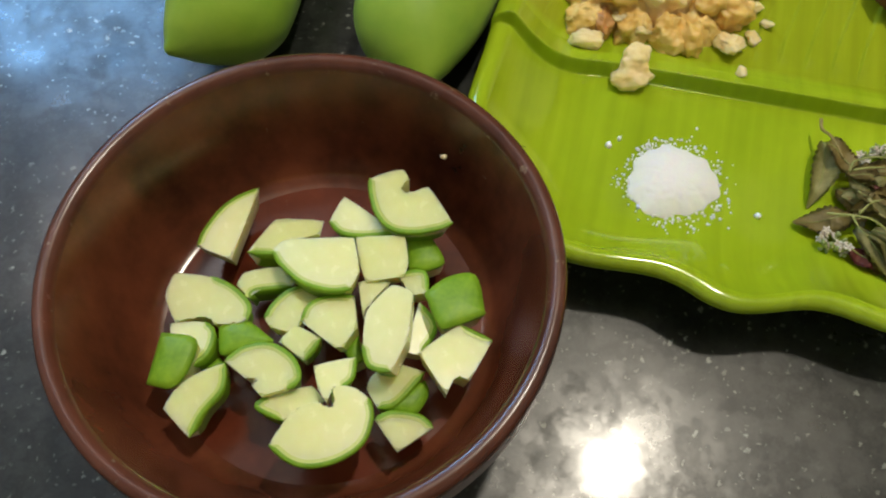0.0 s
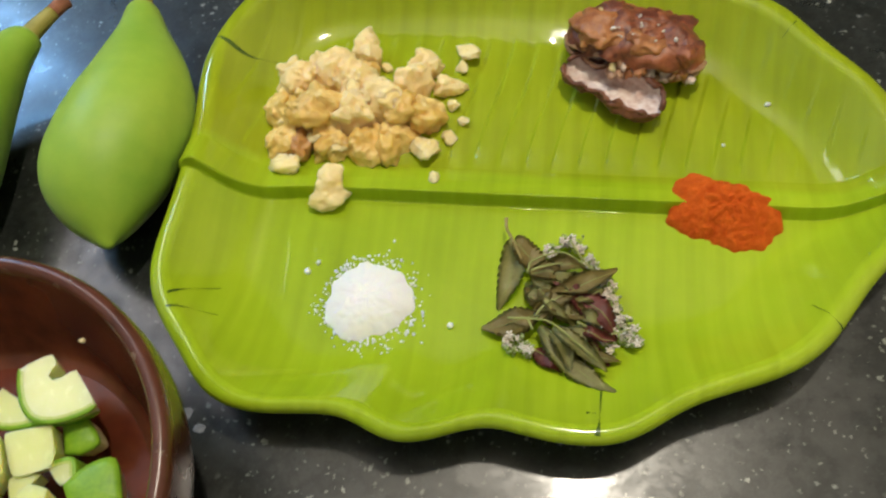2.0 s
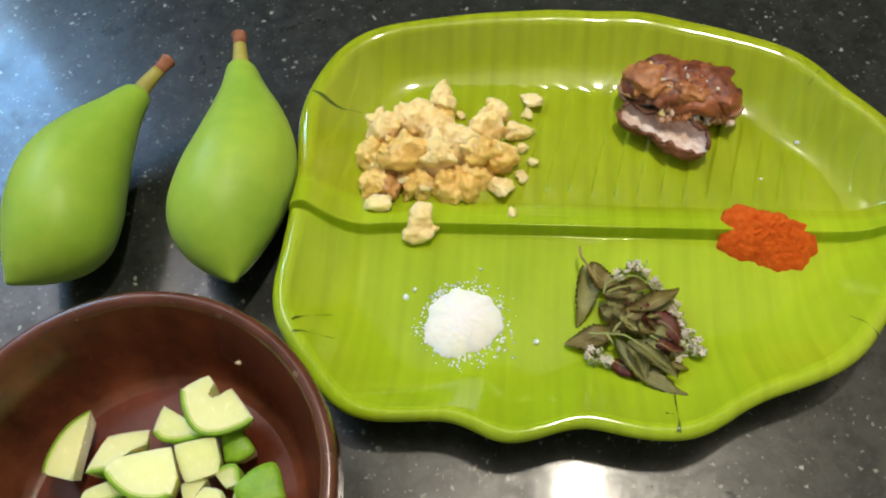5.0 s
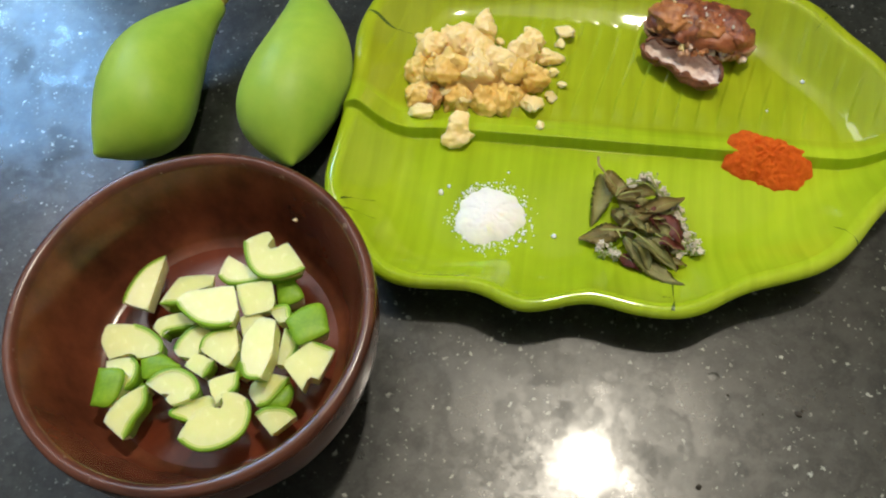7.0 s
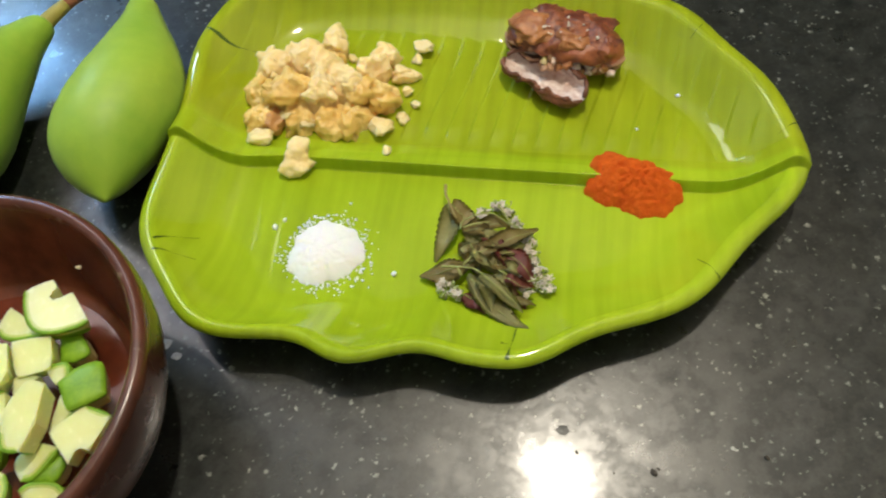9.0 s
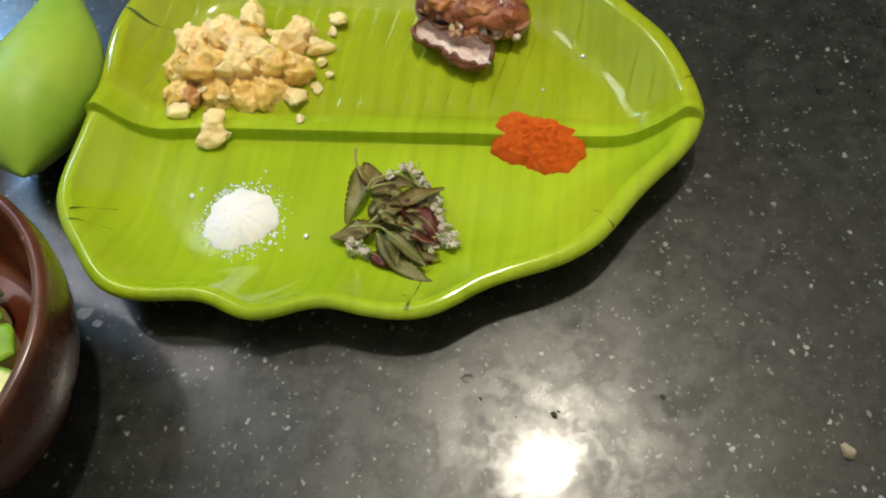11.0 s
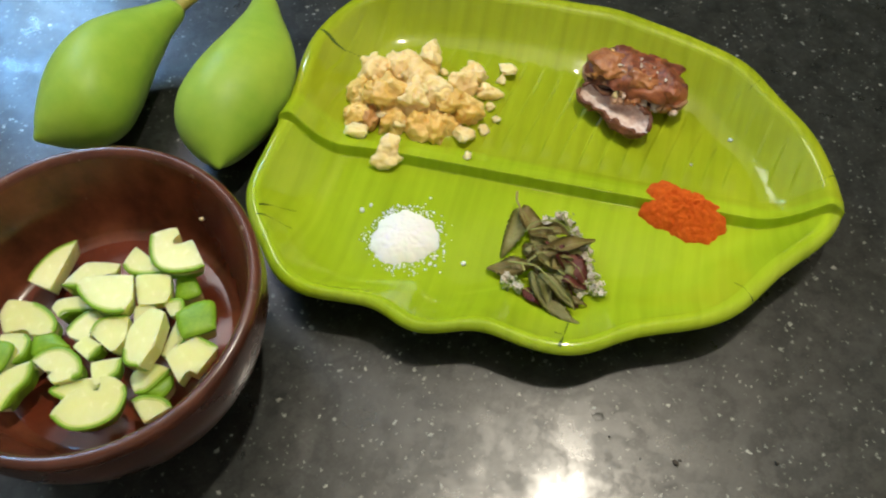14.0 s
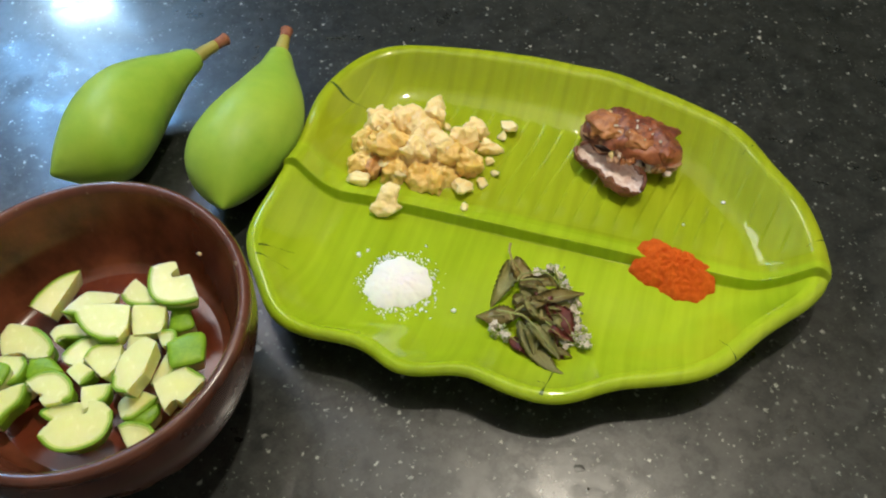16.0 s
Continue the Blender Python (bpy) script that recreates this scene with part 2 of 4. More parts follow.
LEAF = {
    "g": organic("grey_green_leaf", (0.29, 0.27, 0.085), (0.47, 0.43, 0.18), 140, 0.42, 0.5, 0.0006, 700, 0, 0.5),
    "b": organic("brown_green_leaf", (0.24, 0.18, 0.055), (0.40, 0.31, 0.11), 140, 0.42, 0.5, 0.0006, 700, 0, 0.5),
    "m": organic("maroon_leaf", (0.16, 0.035, 0.030), (0.32, 0.085, 0.065), 140, 0.42, 0.5, 0.0006, 700, 0, 0.5),
}
SPRIG = organic("pale_green_stalk", (0.28, 0.31, 0.08), (0.43, 0.45, 0.16), 200, 0.55)
PETAL = organic("white_petal", (0.62, 0.55, 0.45), (0.82, 0.74, 0.66), 500, 0.6, 0.2, 0.0003)
BUD = organic("green_bud", (0.20, 0.27, 0.07), (0.42, 0.48, 0.20), 500, 0.55)
MARK = organic("dark_painted_line", (0.045, 0.085, 0.008), (0.08, 0.13, 0.012), 300, 0.2)
PAINT = organic("wall_paint", (0.70, 0.67, 0.60), (0.78, 0.75, 0.68), 3, 0.7, 0.1, 0.001, 200)
DARK_PAINT = organic("dark_wall_paint", (0.018, 0.022, 0.018), (0.034, 0.040, 0.034), 3, 0.6, 0.1, 0.001, 200)
FRAME = organic("window_frame_paint", (0.55, 0.55, 0.53), (0.65, 0.65, 0.63), 8, 0.5)
DEBRIS = organic("dry_crumb", (0.30, 0.23, 0.13), (0.50, 0.42, 0.28), 300, 0.8)
DARK_DEBRIS = organic("dark_crumb", (0.03, 0.025, 0.02), (0.08, 0.07, 0.05), 300, 0.8)
STAIN = organic("dried_spill", (0.030, 0.033, 0.030), (0.060, 0.064, 0.060), 300, 0.30)
SMEAR = organic("dried_salty_smear", (0.10, 0.10, 0.10), (0.22, 0.22, 0.22), 300, 0.55)

# ---- makers ----


def part(name, bm, material, parent=None, label="", smooth=True, m=None):
    me = bpy.data.meshes.new(name)
    bm.normal_update()
    bm.to_mesh(me)
    bm.free()
    for f in me.polygons:
        f.use_smooth = smooth
    for x in material if isinstance(material, (list, tuple)) else [material]:
        me.materials.append(x)
    ob = new(name, me)
    if parent:
        ob.parent = parent
    if m is not None:
        ob.matrix_basis = m
    if label:
        ob["label"] = label
    return ob


def thing(name, label, category, m=None, group="", kind=""):
    ob = new(name)
    ob.empty_display_size = 0.01
    if m is not None:
        ob.matrix_basis = m
    return tagged(ob, label, category, group, kind)


def box(bm, x0, x1, y0, y1, z0, z1):
    v = [bm.verts.new((x, y, z)) for z in (z0, z1) for y in (y0, y1) for x in (x0, x1)]
    for f in ((0, 2, 3, 1), (4, 5, 7, 6), (0, 1, 5, 4), (2, 6, 7, 3), (0, 4, 6, 2), (1, 3, 7, 5)):
        bm.faces.new([v[i] for i in f])


def lathe(profile, turns, wobble=0.0):
    """A turned body: rings of (radius, height)."""
    bm = bmesh.new()
    rings = []
    for r, z in profile:
        ring = []
        for i in range(turns):
            a = 2 * math.pi * i / turns
            k = 1 + wobble * noise.noise((math.cos(a) * 1.7, math.sin(a) * 1.7, z * 25))
            ring.append(bm.verts.new((r * k * math.cos(a), r * k * math.sin(a), z)))
        rings.append(ring)
    for a, b in zip(rings, rings[1:]):
        for i in range(turns):
            j = (i + 1) % turns
            bm.faces.new((a[i], a[j], b[j], b[i]))
    return bm, rings


def tube(bm, pts, radii, sides=8):
    """A round stalk along points."""
    pts = [Vector(p) for p in pts]
    last = None
    for i, p in enumerate(pts):
        d = (pts[min(i + 1, len(pts) - 1)] - pts[max(i - 1, 0)]).normalized()
        s = d.cross(Vector((0.13, 0.2, 0.97))).normalized()
        u = s.cross(d)
        ring = [bm.verts.new(p + (s * math.cos(2 * math.pi * k / sides) + u * math.sin(2 * math.pi * k / sides)) * radii[i]) for k in range(sides)]
        if last:
            for k in range(sides):
                j = (k + 1) % sides
                bm.faces.new((last[k], last[j], ring[j], ring[k]))
        else:
            bm.faces.new(ring[::-1])
        last = ring
    bm.faces.new(last)


def glide(pts, steps):
    """A smooth line through points."""
    pts = [Vector(p) for p in pts]
    ext = [2 * pts[0] - pts[1], *pts, 2 * pts[-1] - pts[-2]]
    out = []
    for i in range(1, len(ext) - 2):
        a, b, c, d = ext[i - 1:i + 3]
        for k in range(steps):
            t = k / steps
            out.append(0.5 * (2 * b + (c - a) * t + (2 * a - 5 * b + 4 * c - d) * t * t + (3 * b - a - 3 * c + d) * t ** 3))
    return out + [pts[-1]]


def lump(bm, centre, size, seed, sub=3, amount=0.35, turn=None, facets=0.0):
    """An irregular broken lump."""
    made = bmesh.ops.create_icosphere(bm, subdivisions=sub, radius=1.0)["verts"]
    off = Vector((seed * 7.31, seed * 3.17, seed * 1.73))
    rot = (turn or Euler((seed * 1.1, seed * 2.3, seed * 0.7))).to_matrix()
    dice = random.Random(int(seed * 1000))
    planes = [(Vector((dice.gauss(0, 1), dice.gauss(0, 1), dice.gauss(0, 1))).normalized(), dice.uniform(0.55, 0.95)) for _ in range(15)] if facets else []
    for v in made:
        d = v.co.normalized()
        k = 1 + amount * noise.noise(d * 1.3 + off) + amount * 0.6 * noise.noise(d * 3.1 + off) + amount * 0.3 * noise.noise(d * 7 + off)
        if facets:
            cut = min((w / max(d.dot(nv), 0.05) for nv, w in planes), default=1)
            k = min(cut, 1.1) * (1 + 0.6 * (k - 1) + 0.14 * noise.noise(d * 9 + off) + 0.06 * noise.noise(d * 19 + off))
        v.co = Vector(centre) + rot @ Vector((d.x * size[0], d.y * size[1], d.z * size[2])) * k
    return made


def smoothstep(a, b, x):
    t = np.clip((x - a) / (b - a), 0, 1)
    return t * t * (3 - 2 * t)


# ---- the room ----
bm = bmesh.new()
box(bm, -2.0, 2.0, -0.55, 1.6, -0.04, 0.0)
bmesh.ops.bevel(bm, geom=bm.edges[:], offset=0.004, segments=2, affect="EDGES")
counter = tagged(part("countertop", bm, GRANITE, smooth=False), "polished black granite countertop with pale flecks and smears", "countertop", kind="structure")

bm = bmesh.new()
box(bm, -2.2, 2.2, -2.4, 1.8, -1.0, -0.9)
tagged(part("floor", bm, PAINT, smooth=False), "plain kitchen floor", "floor", kind="structure")
bm = bmesh.new()
RX0, RX1, RY0, RY1 = -1.42, -0.58, 1.0, 1.585
box(bm, -2.2, RX0, -2.4, 1.8, CEILING, CEILING + 0.1)
box(bm, RX1, 2.2, -2.4, 1.8, CEILING, CEILING + 0.1)
box(bm, RX0, RX1, -2.4, RY0, CEILING, CEILING + 0.1)
box(bm, RX0, RX1, RY1, 1.8, CEILING, CEILING + 0.1)
tagged(part("ceiling", bm, PAINT, smooth=False), "plain painted ceiling with a barred roof light", "ceiling", kind="structure")
WX0, WX1, WZ0, WZ1 = -1.42, -0.78, 0.86, 1.72
# unseen wall, kept dark to darken what the granite reflects
bm = bmesh.new()
box(bm, -2.0, WX0, 1.6, 1.75, -0.9, WZ1)
box(bm, WX1, 2.0, 1.6, 1.75, -0.9, WZ1)
box(bm, WX0, WX1, 1.6, 1.75, -0.9, WZ0)
box(bm, WX1, 2.0, 1.6, 1.75, WZ1, CEILING)
tagged(part("wall_north", bm, DARK_PAINT, smooth=False), "plain unseen wall with a window opening, dark for reflections", "wall", kind="structure")
# unseen wall piece, pale so that the granite reflects more light at left
bm = bmesh.new()
box(bm, -2.0, WX1, 1.6, 1.75, WZ1, CEILING)
tagged(part("wall_north_upper", bm, PAINT, smooth=False), "unseen wall above the window, pale to brighten reflections", "wall", kind="structure")
for name, dims in (("wall_south", (-2.0, 2.0, -2.35, -2.2)), ("wall_west", (-2.15, -2.0, -2.35, 1.75)), ("wall_east", (2.0, 2.15, -2.35, 1.75))):
    bm = bmesh.new()
    box(bm, *dims, -0.9, CEILING)
    tagged(part(name, bm, PAINT, smooth=False), "plain painted kitchen wall", "wall", kind="structure")
window = thing("window_1", "white window frame with bars in daylight", "window", kind="structure")
for x0, x1, z0, z1 in ((WX0, WX0 + 0.05, WZ0, WZ1), (WX1 - 0.05, WX1, WZ0, WZ1), (WX0 + 0.05, WX1 - 0.05, WZ0, WZ0 + 0.05), (WX0 + 0.05, WX1 - 0.05, WZ1 - 0.05, WZ1), (-1.16, -1.12, WZ0 + 0.05, 1.05), (-1.12, -1.08, 1.09, 1.47), (-1.12, -1.08, 1.50, WZ1 - 0.05), (WX0 + 0.05, WX1 - 0.05, 1.05, 1.09), (WX0 + 0.05, WX1 - 0.05, 1.47, 1.50)):
    bm = bmesh.new()
    box(bm, x0, x1, 1.605, 1.655, z0, z1)
    part("window_frame", bm, FRAME, window, smooth=False)
roof_light = thing("window_2", "barred roof light in the kitchen ceiling", "window", kind="structure")
for y in (1.13, 1.29, 1.45):
    bm = bmesh.new()
    box(bm, RX0, RX1, y - 0.012, y + 0.012, CEILING + 0.01, CEILING + 0.035)
    part("window_bar", bm, FRAME, roof_light, smooth=False)
lamp_thing = thing("ceiling_lamp", "pendant bulb holder hanging from the kitchen ceiling", "lamp", pose(LAMP[0], LAMP[1], 0))
bm, rings = lathe([(0.0, LAMP[2] + 0.050), (0.016, LAMP[2] + 0.050), (0.018, LAMP[2] + 0.056), (0.018, LAMP[2] + 0.090), (0.010, LAMP[2] + 0.100), (0.0, LAMP[2] + 0.100)], 24)
part("holder", bm, FRAME, lamp_thing)
bm = bmesh.new()
tube(bm, [(0, 0, LAMP[2] + 0.098), (0, 0, CEILING)], [0.003, 0.003])
part("cord", bm, FRAME, lamp_thing)

# ---- leaf-shaped plate ----
PC, PA = (0.1915, 0.2878), radians(-11.4)
PCOS = (151.5, -15.1, 21.0, 3.6, -3.1, 6.0, -2.3, 1.7, 0.1, 0.9, 1.2, -0.1, -0.5, 0.9, -0.1, -0.1, 0.6, -0.1, 0.1)
PSIN = (10.1, 3.4, 2.2, 1.1, 0.6, 0.0, 0.2, 1.2, 0.9, 0.3, -0.6, 0.0, 0.1, -0.7, 0.3, 0.0, -0.4, 0.4)
P_FLOOR, P_CREASE, P_TOP = 0.0100, 0.0405, 0.0358


def plate_edge(th):
    """Outer radius of the rim by direction from the middle."""
    return (sum(c * np.cos(k * th) for k, c in enumerate(PCOS)) + sum(c * np.sin((k + 1) * th) for k, c in enumerate(PSIN))) / 1000


def lip_radius(th):
    """The rolled rim is broad at the back and thin at the front."""
    return 0.0067 + 0.0022 * np.sin(th)


def plate_height(u, v):
    """Height of the upper side at plate coordinates: u along the midrib, v across it."""
    r, th = np.hypot(u, v), np.arctan2(v, u)
    d = plate_edge(th) - r
    roll = lip_radius(th)
    inner = roll * 1.788
    ztop = P_TOP - roll * 0.384
    foot = v - (-0.0055 + 0.0267 * u + 0.003 * smoothstep(0.13, 0.165, u) - 0.0036 * np.exp(-((u + 0.144) / 0.020) ** 2))
    upper = smoothstep(0.002, 0.010, foot)
    w = 0.22 - 0.16 * upper
    crease = P_CREASE + 0.0065 * np.maximum(np.sin(th), 0) ** 2
    raw = (crease - d) / (crease - inner)
    t = np.clip(0.5 * (raw + np.sqrt(raw * raw + w * w)) - 0.5 * w * w / (np.abs(raw) + 1.0), 0, 1)
    wall = P_FLOOR + (ztop - P_FLOOR) * (0.50 * t + 0.50 * t * t)
    lip = P_TOP - roll + np.sqrt(np.maximum(roll ** 2 - (np.minimum(d, inner) - roll) ** 2, 0))
    z = np.where(d < inner, lip, wall)
    keep = smoothstep(0.000, 0.014, d)
    rib = 0.0094 * smoothstep(-0.0004, 0.0020, foot) * (1 - np.clip((foot - 0.0012) / 0.0175, 0, 1)) ** 1.1 * (0.45 + 0.55 * keep)
    side = smoothstep(0.0150, 0.0290, np.abs(foot - 0.004))
    phase = (u - 0.15 * np.abs(v) + 0.0015 * np.sin(v * 60)) / 0.0125
    saw = phase - np.floor(phase)
    wave = smoothstep(0.0, 0.13, saw) * (1 - 0.9 * saw ** 1.4)
    fade = smoothstep(0.042, 0.052, d) + 0.55 * smoothstep(0.013, 0.020, d) * (1 - smoothstep(0.026, 0.036, d))
    return z + rib + 0.0018 * upper * smoothstep(0.03, 0.045, d) + 0.0018 * side * (wave - 0.4) * fade * np.where(foot > 0.004, 1.0, 0.05)


def on_plate(x, y):
    dx, dy = x - PC[0], y - PC[1]
    c, s = math.cos(PA), math.sin(PA)
    return float(plate_height(np.array(dx * c + dy * s), np.array(-dx * s + dy * c)))


TURNS, RINGS = 900, 230
turn = np.linspace(0, 2 * np.pi, TURNS, endpoint=False)
th = turn - 0.42 * np.sin(2 * turn)
edge, roll = plate_edge(th), lip_radius(th)
verts, faces = [(0.0, 0.0, float(plate_height(np.array(0.0), np.array(0.0))))], []
radii = [(edge - roll * 1.788) * (i / RINGS) for i in range(1, RINGS + 1)]
radii += [edge - roll * (1 + math.sin(radians(a))) for a in range(48, -86, -5)]
for rr in radii:
    u, v = rr * np.cos(th), rr * np.sin(th)
    verts += list(zip(u.tolist(), v.tolist(), plate_height(u, v).tolist()))
# the outside and the foot
outside = [(0.00, 0.08), (0.06, 0.30), (0.25, 0.55), (0.6, 0.75), (1.0, 0.9)]
for inset, drop in outside:
    rr = edge - inset * roll
    verts += [(float(a), float(b), float(z)) for a, b, z in zip(rr * np.cos(th), rr * np.sin(th), P_TOP - roll * (1 + drop))]
foot_ring = [(0.0160, 0.0165), (0.0260, 0.0085), (0.0330, 0.0050), (0.0350, 0.0004), (0.0390, 0.0004), (0.0410, 0.0040)]
for inset, z in foot_ring:
    rr = edge - inset
    verts += [(float(a), float(b), z) for a, b in zip(rr * np.cos(th), rr * np.sin(th))]
n_rings = len(radii) + len(outside) + len(foot_ring)
verts.append((0.0, 0.0, 0.005))
for j in range(TURNS):
    faces.append((0, 1 + j, 1 + (j + 1) % TURNS))
for i in range(n_rings - 1):
    a, b = 1 + i * TURNS, 1 + (i + 1) * TURNS
    for j in range(TURNS):
        k = (j + 1) % TURNS
        faces.append((a + j, b + j, b + k, a + k))
a = 1 + (n_rings - 1) * TURNS
for j in range(TURNS):
    faces.append((a + (j + 1) % TURNS, a + j, len(verts) - 1))
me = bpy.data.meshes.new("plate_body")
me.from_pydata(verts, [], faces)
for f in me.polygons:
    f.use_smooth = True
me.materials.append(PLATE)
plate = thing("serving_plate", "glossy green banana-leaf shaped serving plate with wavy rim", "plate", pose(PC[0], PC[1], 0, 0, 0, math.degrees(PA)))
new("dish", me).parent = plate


def painted_mark(start, bend, end, width):
    """A brushed line that follows the glaze, thick at the rim and thin at its end."""
    bm = bmesh.new()
    rows = []
    c, s = math.cos(PA), math.sin(PA)
    line = glide([(*start, 0), (*bend, 0), (*end, 0)], 12)
    for i, p in enumerate(line):
        t = i / (len(line) - 1)
        w = width * (0.55 + 0.45 * math.sin(7 * t + start[0] * 300)) * (1 - 0.75 * t)
        d = line[min(i + 1, len(line) - 1)] - line[max(i - 1, 0)]
        nx, ny, k = -d.y, d.x, max(d.length, 1e-6)
        row = []
        for q in (-1, 1):
            dx, dy = p.x + q * w * nx / k - PC[0], p.y + q * w * ny / k - PC[1]
            u, v = dx * c + dy * s, -dx * s + dy * c
            row.append(bm.verts.new((u, v, float(plate_height(np.array(u), np.array(v))) + 0.00025)))
        rows.append(row)
    for a, b in zip(rows, rows[1:]):
        bm.faces.new((a[0], a[1], b[1], b[0]))
    part("painted_vein", bm, MARK, plate, "dark brushed vein mark")


for start, bend, end, w in (((0.0380, 0.3872), (0.0496, 0.3804), (0.0640, 0.3812), 0.0017), ((0.0222, 0.2465), (0.0285, 0.2506), (0.0398, 0.2542), 0.0007), ((0.0222, 0.2400), (0.0300, 0.2402), (0.0405, 0.2392), 0.0006),
                            ((0.1942, 0.1670), (0.1976, 0.1775), (0.2030, 0.1960), 0.0011), ((0.1925, 0.1785), (0.1945, 0.1780), (0.1960, 0.1775), 0.0006), ((0.2982, 0.2005), (0.2945, 0.2055), (0.2910, 0.2142), 0.0005),
                            ((0.3565, 0.2857), (0.3505, 0.2832), (0.3450, 0.2805), 0.0005), ((0.3205, 0.3560), (0.3170, 0.3530), (0.3137, 0.3503), 0.0004)):
    painted_mark(start, bend, end, w)

# ---- wooden bowl ----
bowl = thing("wooden_bowl", "dark brown lacquered wooden bowl with worn rim", "bowl", pose(-0.0377, 0.1592, 0))
T = 144
bm, rings = lathe([(0.0, 0.0345), (0.02, 0.0345), (0.045, 0.0346), (0.060, 0.0350)], T)
part("inner_floor", bm, BOWL_FLOOR, bowl, "reddish lacquered bowl floor")
bm, rings = lathe([(0.060, 0.0350), (0.0635, 0.0360), (0.0660, 0.0390), (0.0690, 0.0460), (0.0725, 0.0570), (0.0755, 0.0690), (0.0778, 0.0800), (0.0790, 0.0860)], T, 0.003)
part("inner_wall", bm, BOWL_IN, bowl, "dark glossy inner wall")
bm, rings = lathe([(0.0790, 0.0860), (0.0797, 0.0885), (0.0812, 0.0900), (0.0832, 0.0902), (0.0847, 0.0893), (0.0855, 0.0876), (0.0858, 0.0855), (0.0858, 0.0832)], T, 0.003)
part("rim", bm, BOWL_RIM, bowl, "worn scuffed rounded rim")
bm, rings = lathe([(0.0858, 0.0832), (0.0858, 0.0810), (0.0857, 0.0770), (0.0855, 0.0700), (0.0842, 0.0610), (0.0805, 0.0480), (0.0750, 0.0340), (0.0670, 0.0200), (0.0590, 0.0100), (0.0560, 0.0060), (0.0560, 0.0003), (0.0500, 0.0003), (0.0480, 0.004), (0.0, 0.004)], T, 0.002)
part("outer_body", bm, BOWL_OUT, bowl)

# ---- whole mangoes ----


def mango(tail, neck, tip, radius, bulge, seed, label):
    """A pear-shaped mango from its beak to its stalk."""
    a, b = Vector(tail), Vector(neck)
    length = (b - a).length
    ob = thing("green_mango", label, "mango", group="whole mangoes")
    prof = ((0.0, 0.0), (0.008, 0.08), (0.030, 0.19), (0.07, 0.40), (0.13, 0.63), (0.20, 0.82), (0.28, 0.95), (0.37, 1.0), (0.47, 0.985), (0.57, 0.90), (0.67, 0.76), (0.76, 0.61), (0.84, 0.46), (0.90, 0.365), (0.95, 0.30), (0.985, 0.235), (1.0, 0.12), (0.994, 0.0))
    line = glide([(p, q, 0) for p, q in prof], 3)
    d = (b - a).normalized()
    s = d.cross(Vector((0, 0, 1))).normalized()
    up = s.cross(d)
    bm = bmesh.new()
    sides, rings = 64, []
    for p in line:
        x = p.x
        bend = s * bulge * math.sin(2 * math.pi * min(1, max(0, x)) ** 0.85) * (1 - 0.55 * x)
        ring = []
        for i in range(sides):
            an = 2 * math.pi * i / sides
            w = Vector((math.cos(an), math.sin(an)))
            k = 1 + 0.03 * noise.noise((w.x * 1.2 + seed, w.y * 1.2, x * 3)) + 0.008 * noise.noise((w.x * 5 + seed, w.y * 5, x * 14))
            ring.append(bm.verts.new(a + d * x * length + bend + (s * w.x + up * w.y * 0.96) * max(p.y, 0) * radius * k))
        rings.append(ring)
    for r0, r1 in zip(rings, rings[1:]):
        for i in range(sides):
            j = (i + 1) % sides
            bm.faces.new((r0[i], r0[j], r1[j], r1[i]))
    bmesh.ops.remove_doubles(bm, verts=bm.verts, dist=0.00002)
    bmesh.ops.recalc_face_normals(bm, faces=bm.faces)
    part("fruit", bm, MANGO, ob)
    e = Vector(tip)
    q = b + (e - b) * 0.62
    bm = bmesh.new()
    tube(bm, glide([b - d * 0.004, b + (e - b) * 0.25, q], 4), [0.0052 - 0.00018 * i for i in range(9)], 14)
    part("stalk", bm, STEM, ob, "yellow-green stalk")
    bm = bmesh.new()
    tube(bm, glide([q, q + (e - q) * 0.6, e], 4), [0.0038, 0.0038, 0.0037, 0.0040, 0.0039, 0.0042, 0.0045, 0.0047, 0.0036], 14)
    part("stalk_end", bm, STEM_END, ob, "dry reddish-brown stalk end")


mango((-0.1245, 0.2875, 0.033), (-0.0614, 0.4040, 0.034), (-0.0450, 0.4250, 0.034), 0.0322, 0.0085, 1.0, "whole unripe green mango with stalk lying beside the bowl")
mango((-0.0070, 0.2715, 0.034), (-0.0028, 0.4140, 0.034), (-0.0038, 0.4380, 0.034), 0.0318, -0.0075, 5.0, "whole unripe green mango with stalk beside the leaf plate")

# ---- cut mango in the bowl ----


